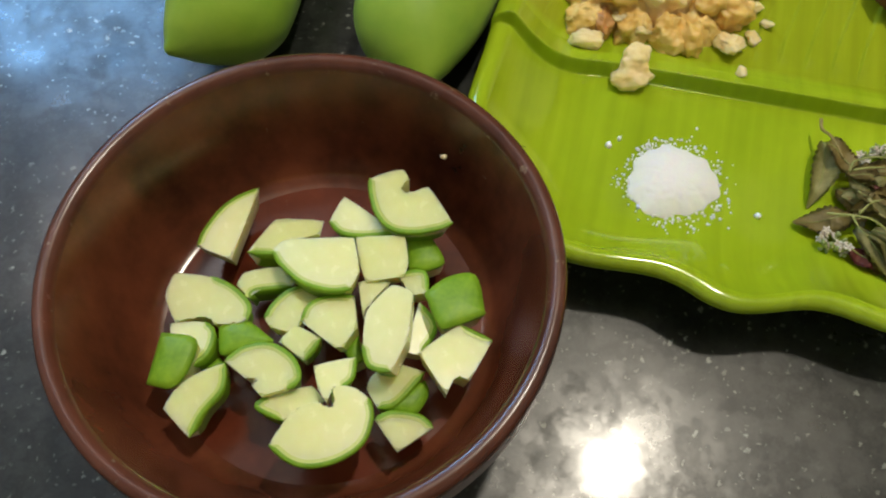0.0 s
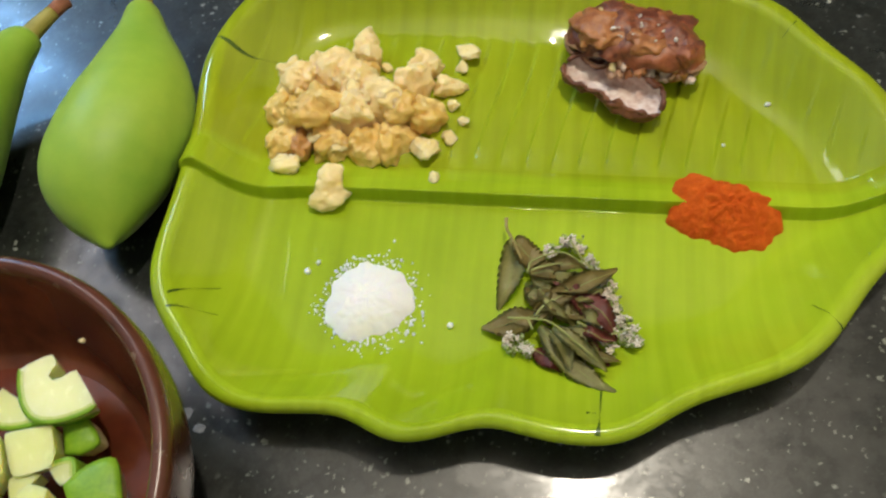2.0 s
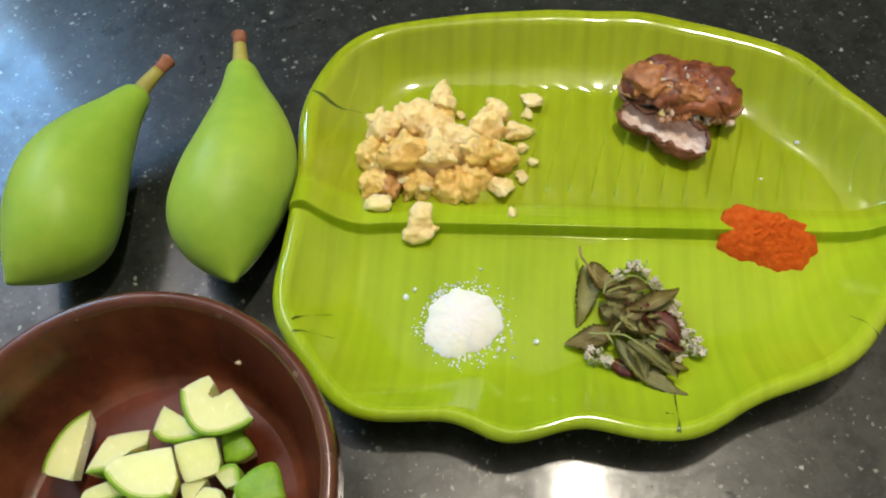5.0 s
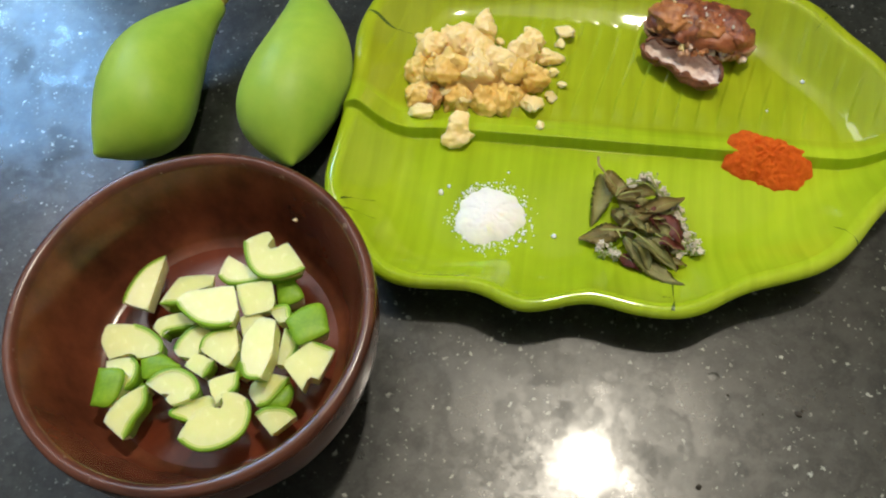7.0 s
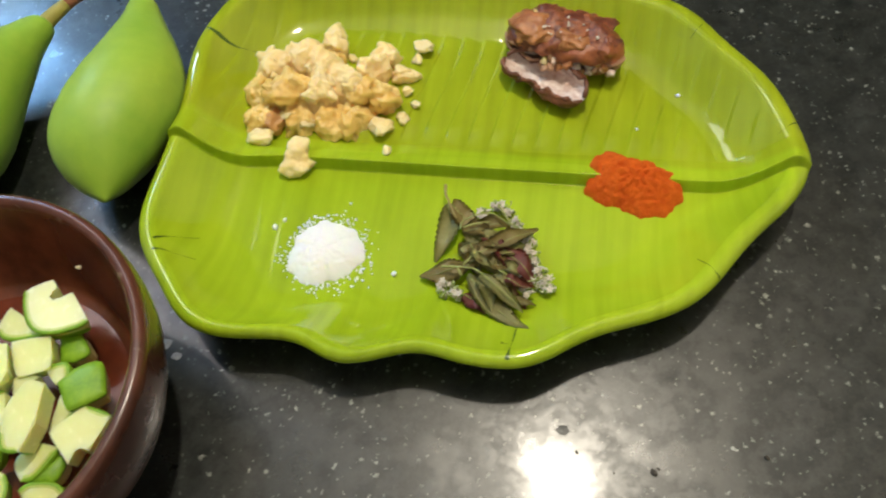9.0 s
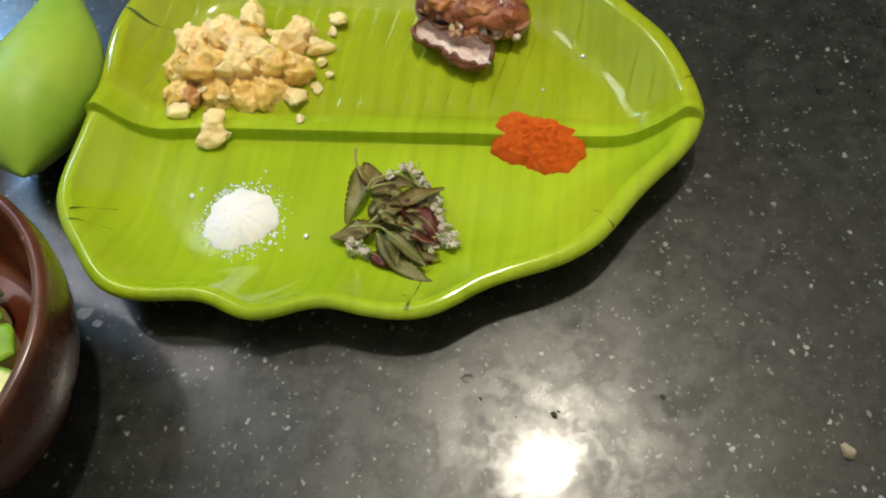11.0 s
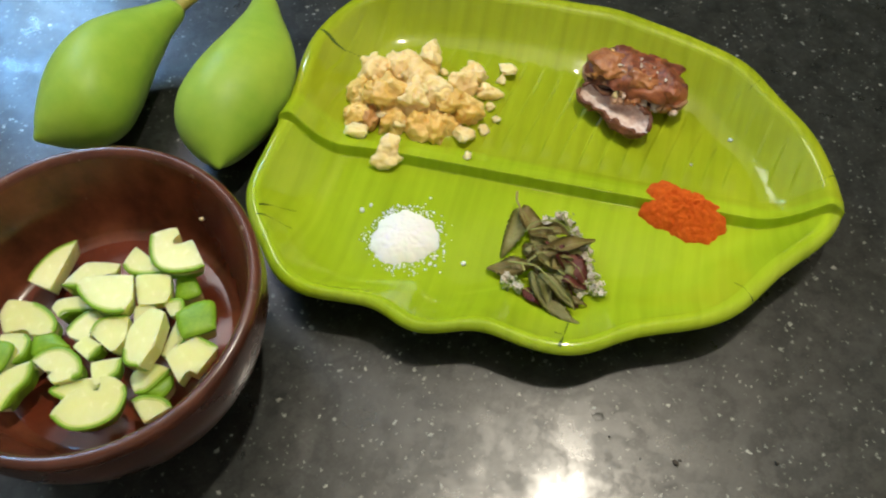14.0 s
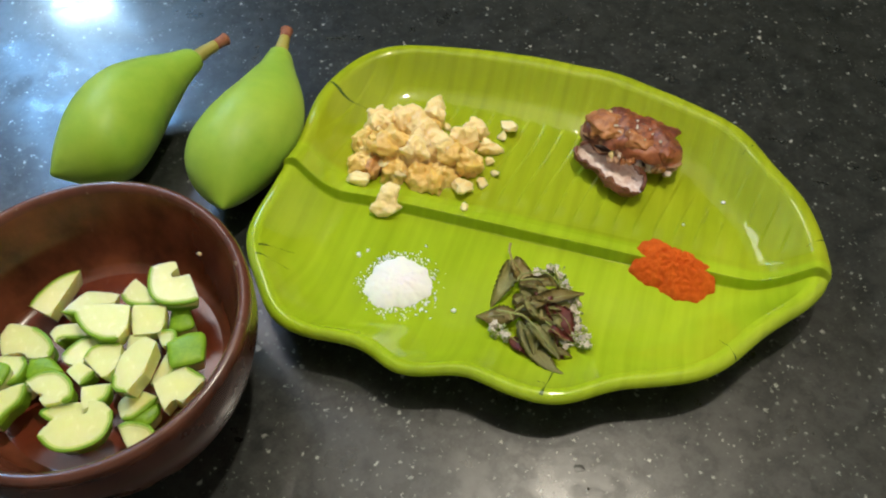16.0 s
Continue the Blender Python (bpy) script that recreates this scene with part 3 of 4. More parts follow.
def mango_piece(x, y, z, rx, ry, thick, outline, skin, top):
    """A cut piece: its upper outline in millimetres, the run of the outline that keeps its peel, and whether peel is on top."""
    pts = [Vector((a, b)) / 1000 for a, b in outline]
    n = len(pts)
    line, on = [], []
    for i in range(n):
        a, b, c, d = pts[i - 1], pts[i], pts[(i + 1) % n], pts[(i + 2) % n]
        curved = skin and skin[0] <= i < skin[1]
        if curved:
            if i == skin[0]:
                a = 2 * b - c
            if i + 1 == skin[1]:
                d = 2 * c - b
        for k in range(4):
            t = k / 4
            if curved:
                p = 0.5 * (2 * b + (c - a) * t + (2 * a - 5 * b + 4 * c - d) * t * t + (3 * b - a - 3 * c + d) * t ** 3)
            else:
                p = b.lerp(c, t)
            line.append(p)
            on.append(bool(curved))
    area2 = sum(line[i - 1].x * line[i].y - line[i].x * line[i - 1].y for i in range(len(line)))
    if area2 < 0:
        line, on = line[::-1], on[::-1][1:] + on[::-1][:1]
    h = min(thick, 11) / 1000
    m = len(line)
    ob = thing("mango_piece", "cut raw mango piece with green peel lying in the bowl" if (skin or top) else "peeled pale raw mango piece lying in the bowl", "mango piece", pose(x, y, z, rx, ry, 0), "cut mango pieces")
    cen = sum(line, Vector((0, 0))) / m
    bm = bmesh.new()
    hi = [bm.verts.new((p.x, p.y, 0)) for p in line]
    lo = [bm.verts.new((cen.x + (p.x - cen.x) * 0.82, cen.y + (p.y - cen.y) * 0.82, -h)) for p in line]
    upper = bm.faces.new(hi)
    bm.faces.new(lo[::-1])
    for i in range(m):
        j = (i + 1) % m
        bm.faces.new((hi[i], lo[i], lo[j], hi[j]))
    bmesh.ops.bevel(bm, geom=list(upper.edges), offset=0.0008, segments=3, affect="EDGES")
    bmesh.ops.triangulate(bm, faces=[f for f in bm.faces if len(f.verts) > 4])
    part("flesh", bm, FLESH, ob, smooth=False)
    runs = [i for i in range(m) if on[i]]
    if runs and not top:
        bm = bmesh.new()
        for i in runs:
            j = (i + 1) % m
            quad = []
            for q in (i, j):
                tan = line[(q + 1) % m] - line[q - 1]
                nrm = Vector((tan.y, -tan.x)).normalized()
                p = line[q]
                ends = 0.0001 if (not on[q - 1] or not on[q]) else 0.0007
                lowp = Vector((cen.x + (p.x - cen.x) * 0.82, cen.y + (p.y - cen.y) * 0.82))
                inner = p - nrm * (0.0009 if ends > 0.0002 else 0.0001)
                quad.append([(inner.x, inner.y, 0.0001), (p.x, p.y, 0.0001), (p.x + nrm.x * ends, p.y + nrm.y * ends, -0.0004), (lowp.x + nrm.x * ends * 1.5, lowp.y + nrm.y * ends * 1.5, -h * 0.5), (lowp.x + nrm.x * ends, lowp.y + nrm.y * ends, -h)])
            for k in range(4):
                bm.faces.new([bm.verts.new(c) for c in (quad[0][k], quad[0][k + 1], quad[1][k + 1], quad[1][k])])
        bmesh.ops.remove_doubles(bm, verts=bm.verts, dist=0.00003)
        bmesh.ops.recalc_face_normals(bm, faces=bm.faces)
        part("peel", bm, PEEL, ob, "shiny green peel")
        bm = bmesh.new()
        for i in runs:
            j = (i + 1) % m
            band = []
            for q in (i, j):
                tan = line[(q + 1) % m] - line[q - 1]
                nrm = Vector((tan.y, -tan.x)).normalized()
                end = not on[q - 1] or not on[q]
                for back in ((0.0001, 0.0002) if end else (0.0008, 0.0020)):
                    c = line[q] - nrm * back
                    band.append((c.x, c.y, 0.00006))
            bm.faces.new([bm.verts.new(c) for c in (band[0], band[2], band[3], band[1])])
        bmesh.ops.remove_doubles(bm, verts=bm.verts, dist=0.00003)
        bmesh.ops.recalc_face_normals(bm, faces=bm.faces)
        part("rind", bm, RIND, ob, "pale green layer under the peel")
    if top:
        bm = bmesh.new()
        size = max((p - cen).length for p in line)
        rows = [[bm.verts.new((cen.x + (p.x - cen.x) * k, cen.y + (p.y - cen.y) * k, dz)) for p in line] for k, dz in ((1.0, -0.0014), (1.008, -0.0002), (0.99, 0.0004), (0.75, 0.0012), (0.4, 0.0018))]
        for r0, r1 in zip(rows, rows[1:]):
            for i in range(m):
                j = (i + 1) % m
                bm.faces.new((r0[i], r0[j], r1[j], r1[i]))
        tip = bm.verts.new((cen.x, cen.y, 0.0020))
        for i in range(m):
            bm.faces.new((rows[-1][i], rows[-1][(i + 1) % m], tip))
        part("peel", bm, PEEL, ob, "shiny green peel")


mango_piece(-0.0756, 0.1910, 0.055, 0, 0, 18, [(10.5, 14.9), (4.7, -16.0), (-8.7, -11.2), (-7.1, -3.7), (-2.4, 5.4), (3.1, 10.8)], (2, 6), False)
mango_piece(-0.0081, 0.1981, 0.064, -2, 1, 18, [(-13.9, 8.9), (-2.0, 14.0), (1.0, 9.6), (-1.9, 5.9), (-1.3, 3.5), (1.3, 2.7), (8.4, 6.6), (18.1, -8.6), (13.1, -11.3), (4.1, -13.5), (-4.2, -12.4), (-9.8, -6.8), (-12.8, 1.5)], (7, 13), False)
mango_piece(-0.0268, 0.1912, 0.057, 2, -6, 18, [(-5.1, 11.8), (-9.8, 1.0), (-5.0, -3.7), (3.6, -5.2), (16.2, -3.9)], (1, 4), False)
mango_piece(-0.0504, 0.1857, 0.055, -7, 5, 18, [(-6.6, 7.5), (11.7, 8.6), (11.0, 2.0), (2.0, -1.4), (-3.2, -8.1), (-14.5, -8.5)], (4, 5), False)
mango_piece(-0.0375, 0.1700, 0.064, -3, -4, 18, [(-13.4, 10.4), (12.2, 11.9), (15.8, -1.9), (13.5, -9.1), (5.7, -9.9), (-4.7, -6.8), (-12.8, -0.1), (-16.8, 5.6)], (3, 7), False)
mango_piece(-0.0145, 0.1752, 0.061, 7, -0, 18, [(-10.5, 7.9), (7.3, 9.3), (9.4, -1.0), (8.3, -6.4), (-5.6, -9.1), (-8.9, -0.7)], None, False)
mango_piece(-0.0004, 0.1809, 0.053, 5, -0, 16, [(-6.8, 7.4), (3.1, 6.6), (7.8, -2.2), (1.1, -6.2), (-5.1, -5.6)], (1, 3), True)
mango_piece(-0.0750, 0.1557, 0.057, 2, -5, 18, [(-15.4, 12.6), (-1.4, 11.2), (7.7, 6.9), (14.4, 0.5), (14.7, -5.4), (9.9, -7.0), (2.7, -7.1), (1.2, -4.4), (-4.9, -4.4), (-11.7, -6.6), (-17.5, 3.8)], (1, 4), False)
mango_piece(-0.0576, 0.1673, 0.053, 2, 5, 16, [(-8.0, 3.5), (3.9, 6.8), (11.7, 2.4), (10.0, -0.7), (-2.9, -3.4), (-4.4, -6.8), (-10.2, -1.8)], (3, 5), False)
mango_piece(-0.0459, 0.1565, 0.055, 0, 3, 18, [(-9.3, -4.3), (-7.1, 1.3), (-1.9, 7.2), (5.9, 9.5), (10.3, 7.0), (5.0, 1.1), (3.8, -5.5), (0.3, -8.9), (-6.9, -7.3)], (0, 4), False)
mango_piece(-0.0302, 0.1512, 0.060, 2, -6, 18, [(-11.3, -0.7), (-9.0, 5.6), (-2.2, 8.8), (6.9, 8.8), (9.0, -2.6), (4.7, -9.8), (1.8, -10.2)], (0, 3), False)
mango_piece(-0.0410, 0.1435, 0.058, 4, 1, 18, [(-7.4, -0.4), (-2.3, 5.8), (7.5, 1.5), (2.2, -6.9)], (2, 3), False)
mango_piece(-0.0095, 0.1459, 0.069, -3, -7, 18, [(-0.7, 16.3), (7.3, 13.7), (7.1, 4.2), (6.8, -4.1), (2.2, -16.0), (-5.5, -14.1), (-8.6, -6.2), (-8.6, 6.3)], (4, 6), False)
mango_piece(-0.0027, 0.1673, 0.058, 5, -0, 18, [(-6.7, 3.5), (3.0, 4.6), (4.8, -3.4), (-1.1, -4.7)], (0, 2), False)
mango_piece(-0.0178, 0.1630, 0.058, 3, 5, 18, [(-5.1, 3.6), (1.4, 5.3), (6.6, 4.6), (-0.7, -4.6), (-2.3, -8.9)], None, False)
mango_piece(0.0002, 0.1494, 0.055, 3, 6, 18, [(-1.1, 11.9), (5.5, 3.0), (0.3, -7.8), (-4.7, -7.2)], (0, 2), False)
mango_piece(0.0131, 0.1580, 0.064, -1, 4, 18, [(-11.7, 2.7), (-4.1, 9.4), (5.7, 11.1), (9.1, -1.0), (8.6, -4.2), (-1.3, -8.8), (-6.1, -9.2)], (0, 7), True)
mango_piece(0.0137, 0.1372, 0.063, -1, 6, 18, [(-13.2, 1.9), (0.0, 13.3), (11.9, 8.2), (4.6, -6.5), (-0.2, -4.9), (-3.0, -12.0)], (1, 2), False)
mango_piece(-0.0839, 0.1333, 0.060, 5, -6, 18, [(-4.5, 10.1), (7.7, 8.1), (7.2, -1.6), (2.1, -9.0), (-6.8, -8.0), (-5.8, 0.2)], (0, 4), True)
mango_piece(-0.0786, 0.1426, 0.056, -5, -4, 18, [(-10.1, 6.9), (2.7, 7.6), (6.7, 3.3), (6.2, -4.3), (1.4, -9.7), (-7.0, -3.6)], (1, 4), False)
mango_piece(-0.0729, 0.1223, 0.059, 7, -1, 18, [(8.1, 11.5), (-1.0, 7.5), (-7.0, 2.8), (-10.9, -4.9), (-0.5, -14.1), (2.9, -5.6), (8.4, 2.5)], (4, 7), False)
mango_piece(-0.0622, 0.1446, 0.056, 2, -3, 18, [(-8.3, 3.6), (0.4, 6.4), (9.2, 1.0), (10.6, -1.7), (-4.6, -6.6), (-7.3, -2.6)], (0, 6), True)
mango_piece(-0.0513, 0.1311, 0.061, 0, -2, 18, [(-14.0, 3.1), (-7.7, 8.4), (0.9, 9.8), (9.3, 5.1), (12.5, -1.8), (8.8, -5.8), (0.3, -8.7), (-3.5, -5.0), (-0.6, -2.7), (-6.0, -2.5)], (0, 5), False)
mango_piece(-0.0705, 0.1358, 0.050, -2, 1, 13, [(-3.5, -1.4), (0.2, 3.0), (3.0, 1.1), (0.3, -2.7)], None, True)
mango_piece(-0.0421, 0.1225, 0.056, 1, 6, 18, [(-6.8, 1.9), (6.9, 6.3), (11.7, 1.4), (-0.9, -6.9), (-10.8, -2.7)], (3, 5), False)
mango_piece(-0.0278, 0.1138, 0.065, 3, 6, 18, [(-0.2, 4.4), (2.8, 5.5), (0.8, 11.9), (7.2, 12.5), (13.1, 9.2), (14.8, 2.8), (12.7, -5.6), (6.1, -11.4), (-2.5, -14.3), (-9.7, -13.4), (-17.0, -8.7), (-14.6, -3.1), (-10.1, 3.6), (-3.1, 6.6)], (4, 10), False)
mango_piece(-0.0269, 0.1284, 0.062, 5, 7, 18, [(-7.5, 4.8), (6.4, 9.1), (6.0, 1.8), (2.3, -2.4), (-0.4, -3.0), (-1.8, -7.4), (-5.1, -3.0)], (1, 3), False)
mango_piece(-0.0091, 0.1300, 0.056, 2, -5, 18, [(-7.8, -1.5), (-6.3, 3.4), (2.2, 7.6), (12.1, 4.8), (3.2, -6.1), (-3.4, -8.2)], (3, 5), False)
mango_piece(-0.0021, 0.1253, 0.053, 5, 7, 16, [(-10.6, -3.1), (4.9, 7.9), (6.6, 3.1), (2.9, -3.9), (-3.8, -3.9)], (1, 4), True)
mango_piece(-0.0034, 0.1165, 0.055, 6, 1, 18, [(-9.7, 1.4), (-4.3, 4.2), (5.2, 3.5), (10.2, -0.3), (-1.4, -8.9)], (0, 3), False)
mango_piece(-0.0229, 0.1430, 0.050, 3, -4, 13, [(-4.0, 1.2), (1.0, 6.5), (3.4, -2.8), (-0.4, -4.9)], None, True)

# ---- jaggery on the plate ----
rnd = random.Random(11)
heap = thing("jaggery_heap", "heap of crumbled pale golden jaggery on the plate", "jaggery")


def chunk(x, y, z, sx, sy, sz, seed, tone="p", parent=heap, name="chunk", facets=0.0):
    bm = bmesh.new()
    lump(bm, (0, 0, 0), (sx, sy, sz), seed, 4 if sx > 0.004 else 3, 0.40, Euler((0.4 * math.sin(seed), 0.4 * math.cos(seed), seed * 2.1)), facets)
    return part(name, bm, JAGGERY_TONE[tone], parent, m=pose(x, y, z))


# the broken pieces: place, half width, half depth, tone (pale, cream, amber, dark)
PIECES = (
    (0.0862, 0.3441, 0.024, 0.0142, 0.0121, "a"), (0.0679, 0.3484, 0.019, 0.0095, 0.0109, "c"), (0.0683, 0.3327, 0.015, 0.0098, 0.0087, "a"), (0.0763, 0.3331, 0.011, 0.0076, 0.0057, "d"), (0.0917, 0.3293, 0.016, 0.0101, 0.0082, "c"),
    (0.0755, 0.3625, 0.023, 0.0100, 0.0097, "p"), (0.0920, 0.3689, 0.022, 0.0116, 0.0097, "p"), (0.1050, 0.3587, 0.023, 0.0106, 0.0105, "p"), (0.1116, 0.3818, 0.018, 0.0074, 0.0108, "p"), (0.1119, 0.3730, 0.016, 0.0058, 0.0054, "a"),
    (0.1038, 0.3400, 0.026, 0.0104, 0.0102, "p"), (0.1180, 0.3463, 0.024, 0.0105, 0.0103, "p"), (0.1250, 0.3408, 0.022, 0.0089, 0.0086, "a"), (0.1337, 0.3583, 0.020, 0.0106, 0.0087, "p"), (0.1411, 0.3685, 0.016, 0.0085, 0.0071, "p"),
    (0.1515, 0.3567, 0.013, 0.0084, 0.0053, "p"), (0.1386, 0.3397, 0.017, 0.0097, 0.0103, "a"), (0.1093, 0.3241, 0.015, 0.0111, 0.0098, "a"), (0.1236, 0.3288, 0.013, 0.0112, 0.0081, "a"))
for tones, name, label, mat in (("pd", "pale_mass", "pale fused jaggery", JAGGERY), ("ca", "golden_mass", "moist golden jaggery", JAGGERY_MASS)):
    fused = bmesh.new()
    for k, (x, y, z, sx, sy, tone) in enumerate(PIECES):
        if tone not in tones:
            continue
        lump(fused, (x, y, z), (sx * 1.12, sy * 1.12, 0.55 * (sx + sy)), 2.7 + 3.31 * k, 4, 0.42, Euler((0.3 * math.sin(k), 0.3 * math.cos(k), 0)), 0.2)
        lump(fused, (x, y, 0.5 * (z + 0.010)), (sx * 0.95, sy * 0.95, 0.5 * z), 1.9 + 2.7 * k, 3, 0.3, Euler((0, 0, 0)))
        for q in range(7):
            a, e = rnd.uniform(0, 2 * math.pi), rnd.uniform(0.1, 0.9)
            g = rnd.uniform(0.0016, 0.0042)
            lump(fused, (x + sx * 0.85 * e * math.cos(a), y + sy * 0.85 * e * math.sin(a), z + 0.5 * sx * math.sqrt(1 - e * e)), (g * rnd.uniform(1.0, 1.6), g, g * 0.9), rnd.uniform(1, 90), 3, 0.5, None, 0.3)
    ob = part(name, fused, mat, heap, label)
    remesh = ob.modifiers.new("fuse", "REMESH")
    remesh.mode, remesh.voxel_size, remesh.use_smooth_shade = "VOXEL", 0.00065, True
for x, y, z, sx, sy, sz, seed, tone in ((0.0850, 0.3400, 0.0265, 0.0115, 0.0085, 0.0080, 6.1, "a"), (0.0765, 0.3300, 0.0160, 0.0105, 0.0060, 0.0065, 2.2, "d"), (0.0900, 0.3270, 0.0150, 0.0080, 0.0055, 0.0060, 9.4, "a"), (0.1270, 0.3375, 0.0250, 0.0085, 0.0070, 0.0065, 4.7, "a"), (0.1390, 0.3370, 0.0195, 0.0095, 0.0085, 0.0075, 12.3, "a"), (0.1180, 0.3230, 0.0150, 0.0110, 0.0070, 0.0075, 15.8, "a")):
    chunk(x, y, z, sx, sy, sz, seed, tone)
for k in range(16):
    x, y, z, sx, sy, tone = rnd.choice(PIECES)
    a = rnd.uniform(0, 2 * math.pi)
    g = rnd.uniform(0.0020, 0.0042)
    chunk(x + sx * 0.8 * math.cos(a), y + sy * 0.8 * math.sin(a), z + sx * rnd.uniform(0.2, 0.55), g * rnd.uniform(0.9, 1.5), g, g * 0.8, rnd.uniform(1, 90), "a" if tone == "a" and rnd.random() < 0.5 else rnd.choice("ppc"), facets=0.3)
for x, y, sx, sy in ((0.069, 0.317, 0.0085, 0.0055), (0.138, 0.319, 0.0070, 0.0080), (0.163, 0.376, 0.0055, 0.0070), (0.160, 0.368, 0.003, 0.004),
                     (0.150, 0.326, 0.0035, 0.0040), (0.157, 0.334, 0.0032, 0.0025), (0.140, 0.301, 0.0028, 0.0040), (0.153, 0.344, 0.0035, 0.0035), (0.121, 0.372, 0.0030, 0.0025), (0.133, 0.372, 0.0028, 0.0025)):
    ob = chunk(x, y, on_plate(x, y) + 0.55 * min(sx, sy), sx * 1.15, sy * 1.15, min(sx, sy) * 0.8, x * 700 + y * 310, "p", None, "jaggery_crumb", 0.2)
    tagged(ob, "loose pale jaggery crumb on the plate", "jaggery", "loose crumbs")
bm = bmesh.new()
lump(bm, (0, 0, 0), (0.0098, 0.0066, 0.0055), 7.0, 4, 0.26, Euler((0, 0, 0.15)))
lump(bm, (0.0012, 0.0040, 0.0035), (0.0066, 0.0060, 0.0050), 5.0, 4, 0.26, Euler((0, 0, 0.3)))
lump(bm, (0.0024, 0.0078, 0.0062), (0.0062, 0.0066, 0.0048), 3.0, 4, 0.26, Euler((0, 0, 0.1)))
ob = part("jaggery_crumb", bm, JAGGERY, m=pose(0.0890, 0.2985, on_plate(0.089, 0.2985) + 0.0045))
remesh = ob.modifiers.new("fuse", "REMESH")
remesh.mode, remesh.voxel_size, remesh.use_smooth_shade = "VOXEL", 0.0006, True
tagged(ob, "large two-lobed pale jaggery crumb beside the midrib", "jaggery", "loose crumbs")

# ---- heaps of salt and chilli ----


def heap_mesh(radius, height, outline, grain, seed, power, ground=None):
    """A low heap of powder: radius by angle, rounded top, rough surface."""
    bm = bmesh.new()
    sides, rings = 120, 34
    top = bm.verts.new((0, 0, height + (ground(Vector((0, 0, 0))) if ground else 0)))
    last = None
    for i in range(1, rings + 1):
        k = i / rings
        ring = []
        for j in range(sides):
            a = 2 * math.pi * j / sides
            r = radius * outline(a) * k
            p = Vector((r * math.cos(a), r * math.sin(a), 0))
            z = height * (1 - k ** power)
            z += grain * (noise.noise(p * 420 + Vector((seed, 0, 0))) + 0.6 * noise.noise(p * 1100 + Vector((0, seed, 0)))) * (0.3 + 0.7 * min(1, 4 * (1 - k)))
            p.z = z if i < rings else -0.0015
            if ground:
                p.z += ground(p)
            ring.append(bm.verts.new(p))
        for j in range(sides):
            q = (j + 1) % sides
            if last:
                bm.faces.new((last[j], ring[j], ring[q], last[q]))
            else:
                bm.faces.new((top, ring[j], ring[q]))
        last = ring
    return bm


salt = thing("salt_heap", "small heap of white salt on the plate", "salt", pose(0.1055, 0.2440, on_plate(0.1055, 0.244), 0, 0, -25))
part("powder", heap_mesh(0.0198, 0.0072, lambda a: 1 + 0.06 * math.sin(2 * a) + 0.05 * math.sin(3 * a + 1) + 0.03 * math.sin(7 * a) + 0.025 * math.sin(13 * a), 0.00038, 3.0, 2.1), SALT, salt)
bm = bmesh.new()
for i in range(240):
    a = rnd.uniform(0, 2 * math.pi)
    k = 0.0182 + abs(rnd.gauss(0, 0.0040)) * (1.2 if math.cos(a) > -0.3 else 0.9)
    s = rnd.uniform(0.00022, 0.00062)
    x, y = k * math.cos(a), k * math.sin(a)
    c = pose(x, y, 0.0004, rnd.uniform(0, 90), rnd.uniform(0, 90), rnd.uniform(0, 90)) @ Matrix.Diagonal((s * 2, s * 2, s * 1.6, 1))
    bmesh.ops.create_cube(bm, size=1, matrix=c)
grains = part("salt_scatter", bm, SALT, salt, smooth=False)
grains["kind"] = "stuff"
for x, y, s in ((0.1415, 0.228, 0.0016), (0.078, 0.262, 0.0017), (0.083, 0.266, 0.0012), (0.279, 0.305, 0.0010), (0.305, 0.325, 0.0012)):
    bm = bmesh.new()
    lump(bm, (0, 0, 0), (s, s, s * 0.7), x * 300, 2, 0.4)
    tagged(part("salt_grain", bm, SALT, m=pose(x, y, on_plate(x, y) + s * 0.5)), "single coarse white salt grain on the plate", "salt", "stray salt grains")

CHILLI_AT = pose(0.2705, 0.2680, 0, 0, 0, -27)
chilli = thing("chilli_powder_heap", "flat heap of orange-red chilli powder across the midrib", "chilli powder", CHILLI_AT)


def chilli_outline(a):
    c, s = abs(math.cos(a) / 1.0), abs(math.sin(a) / 0.60)
    return (c ** 3.2 + s ** 3.2) ** (-1 / 3.2) * (1 + 0.05 * math.sin(5 * a + 1) + 0.035 * math.sin(11 * a) + 0.02 * math.sin(23 * a))


def chilli_ground(p):
    q = CHILLI_AT @ Vector((p.x, p.y, 0))
    v = -(q.x - PC[0]) * math.sin(PA) + (q.y - PC[1]) * math.cos(PA)
    return P_FLOOR + 0.0070 * float(smoothstep(-0.016, 0.006, np.array(v)))


part("powder", heap_mesh(0.0250, 0.0080, chilli_outline, 0.0017, 9.0, 2.6, chilli_ground), CHILLI, chilli)

# ---- tamarind ----
tam = thing("tamarind", "two sticky brown tamarind pieces on the plate", "tamarind")


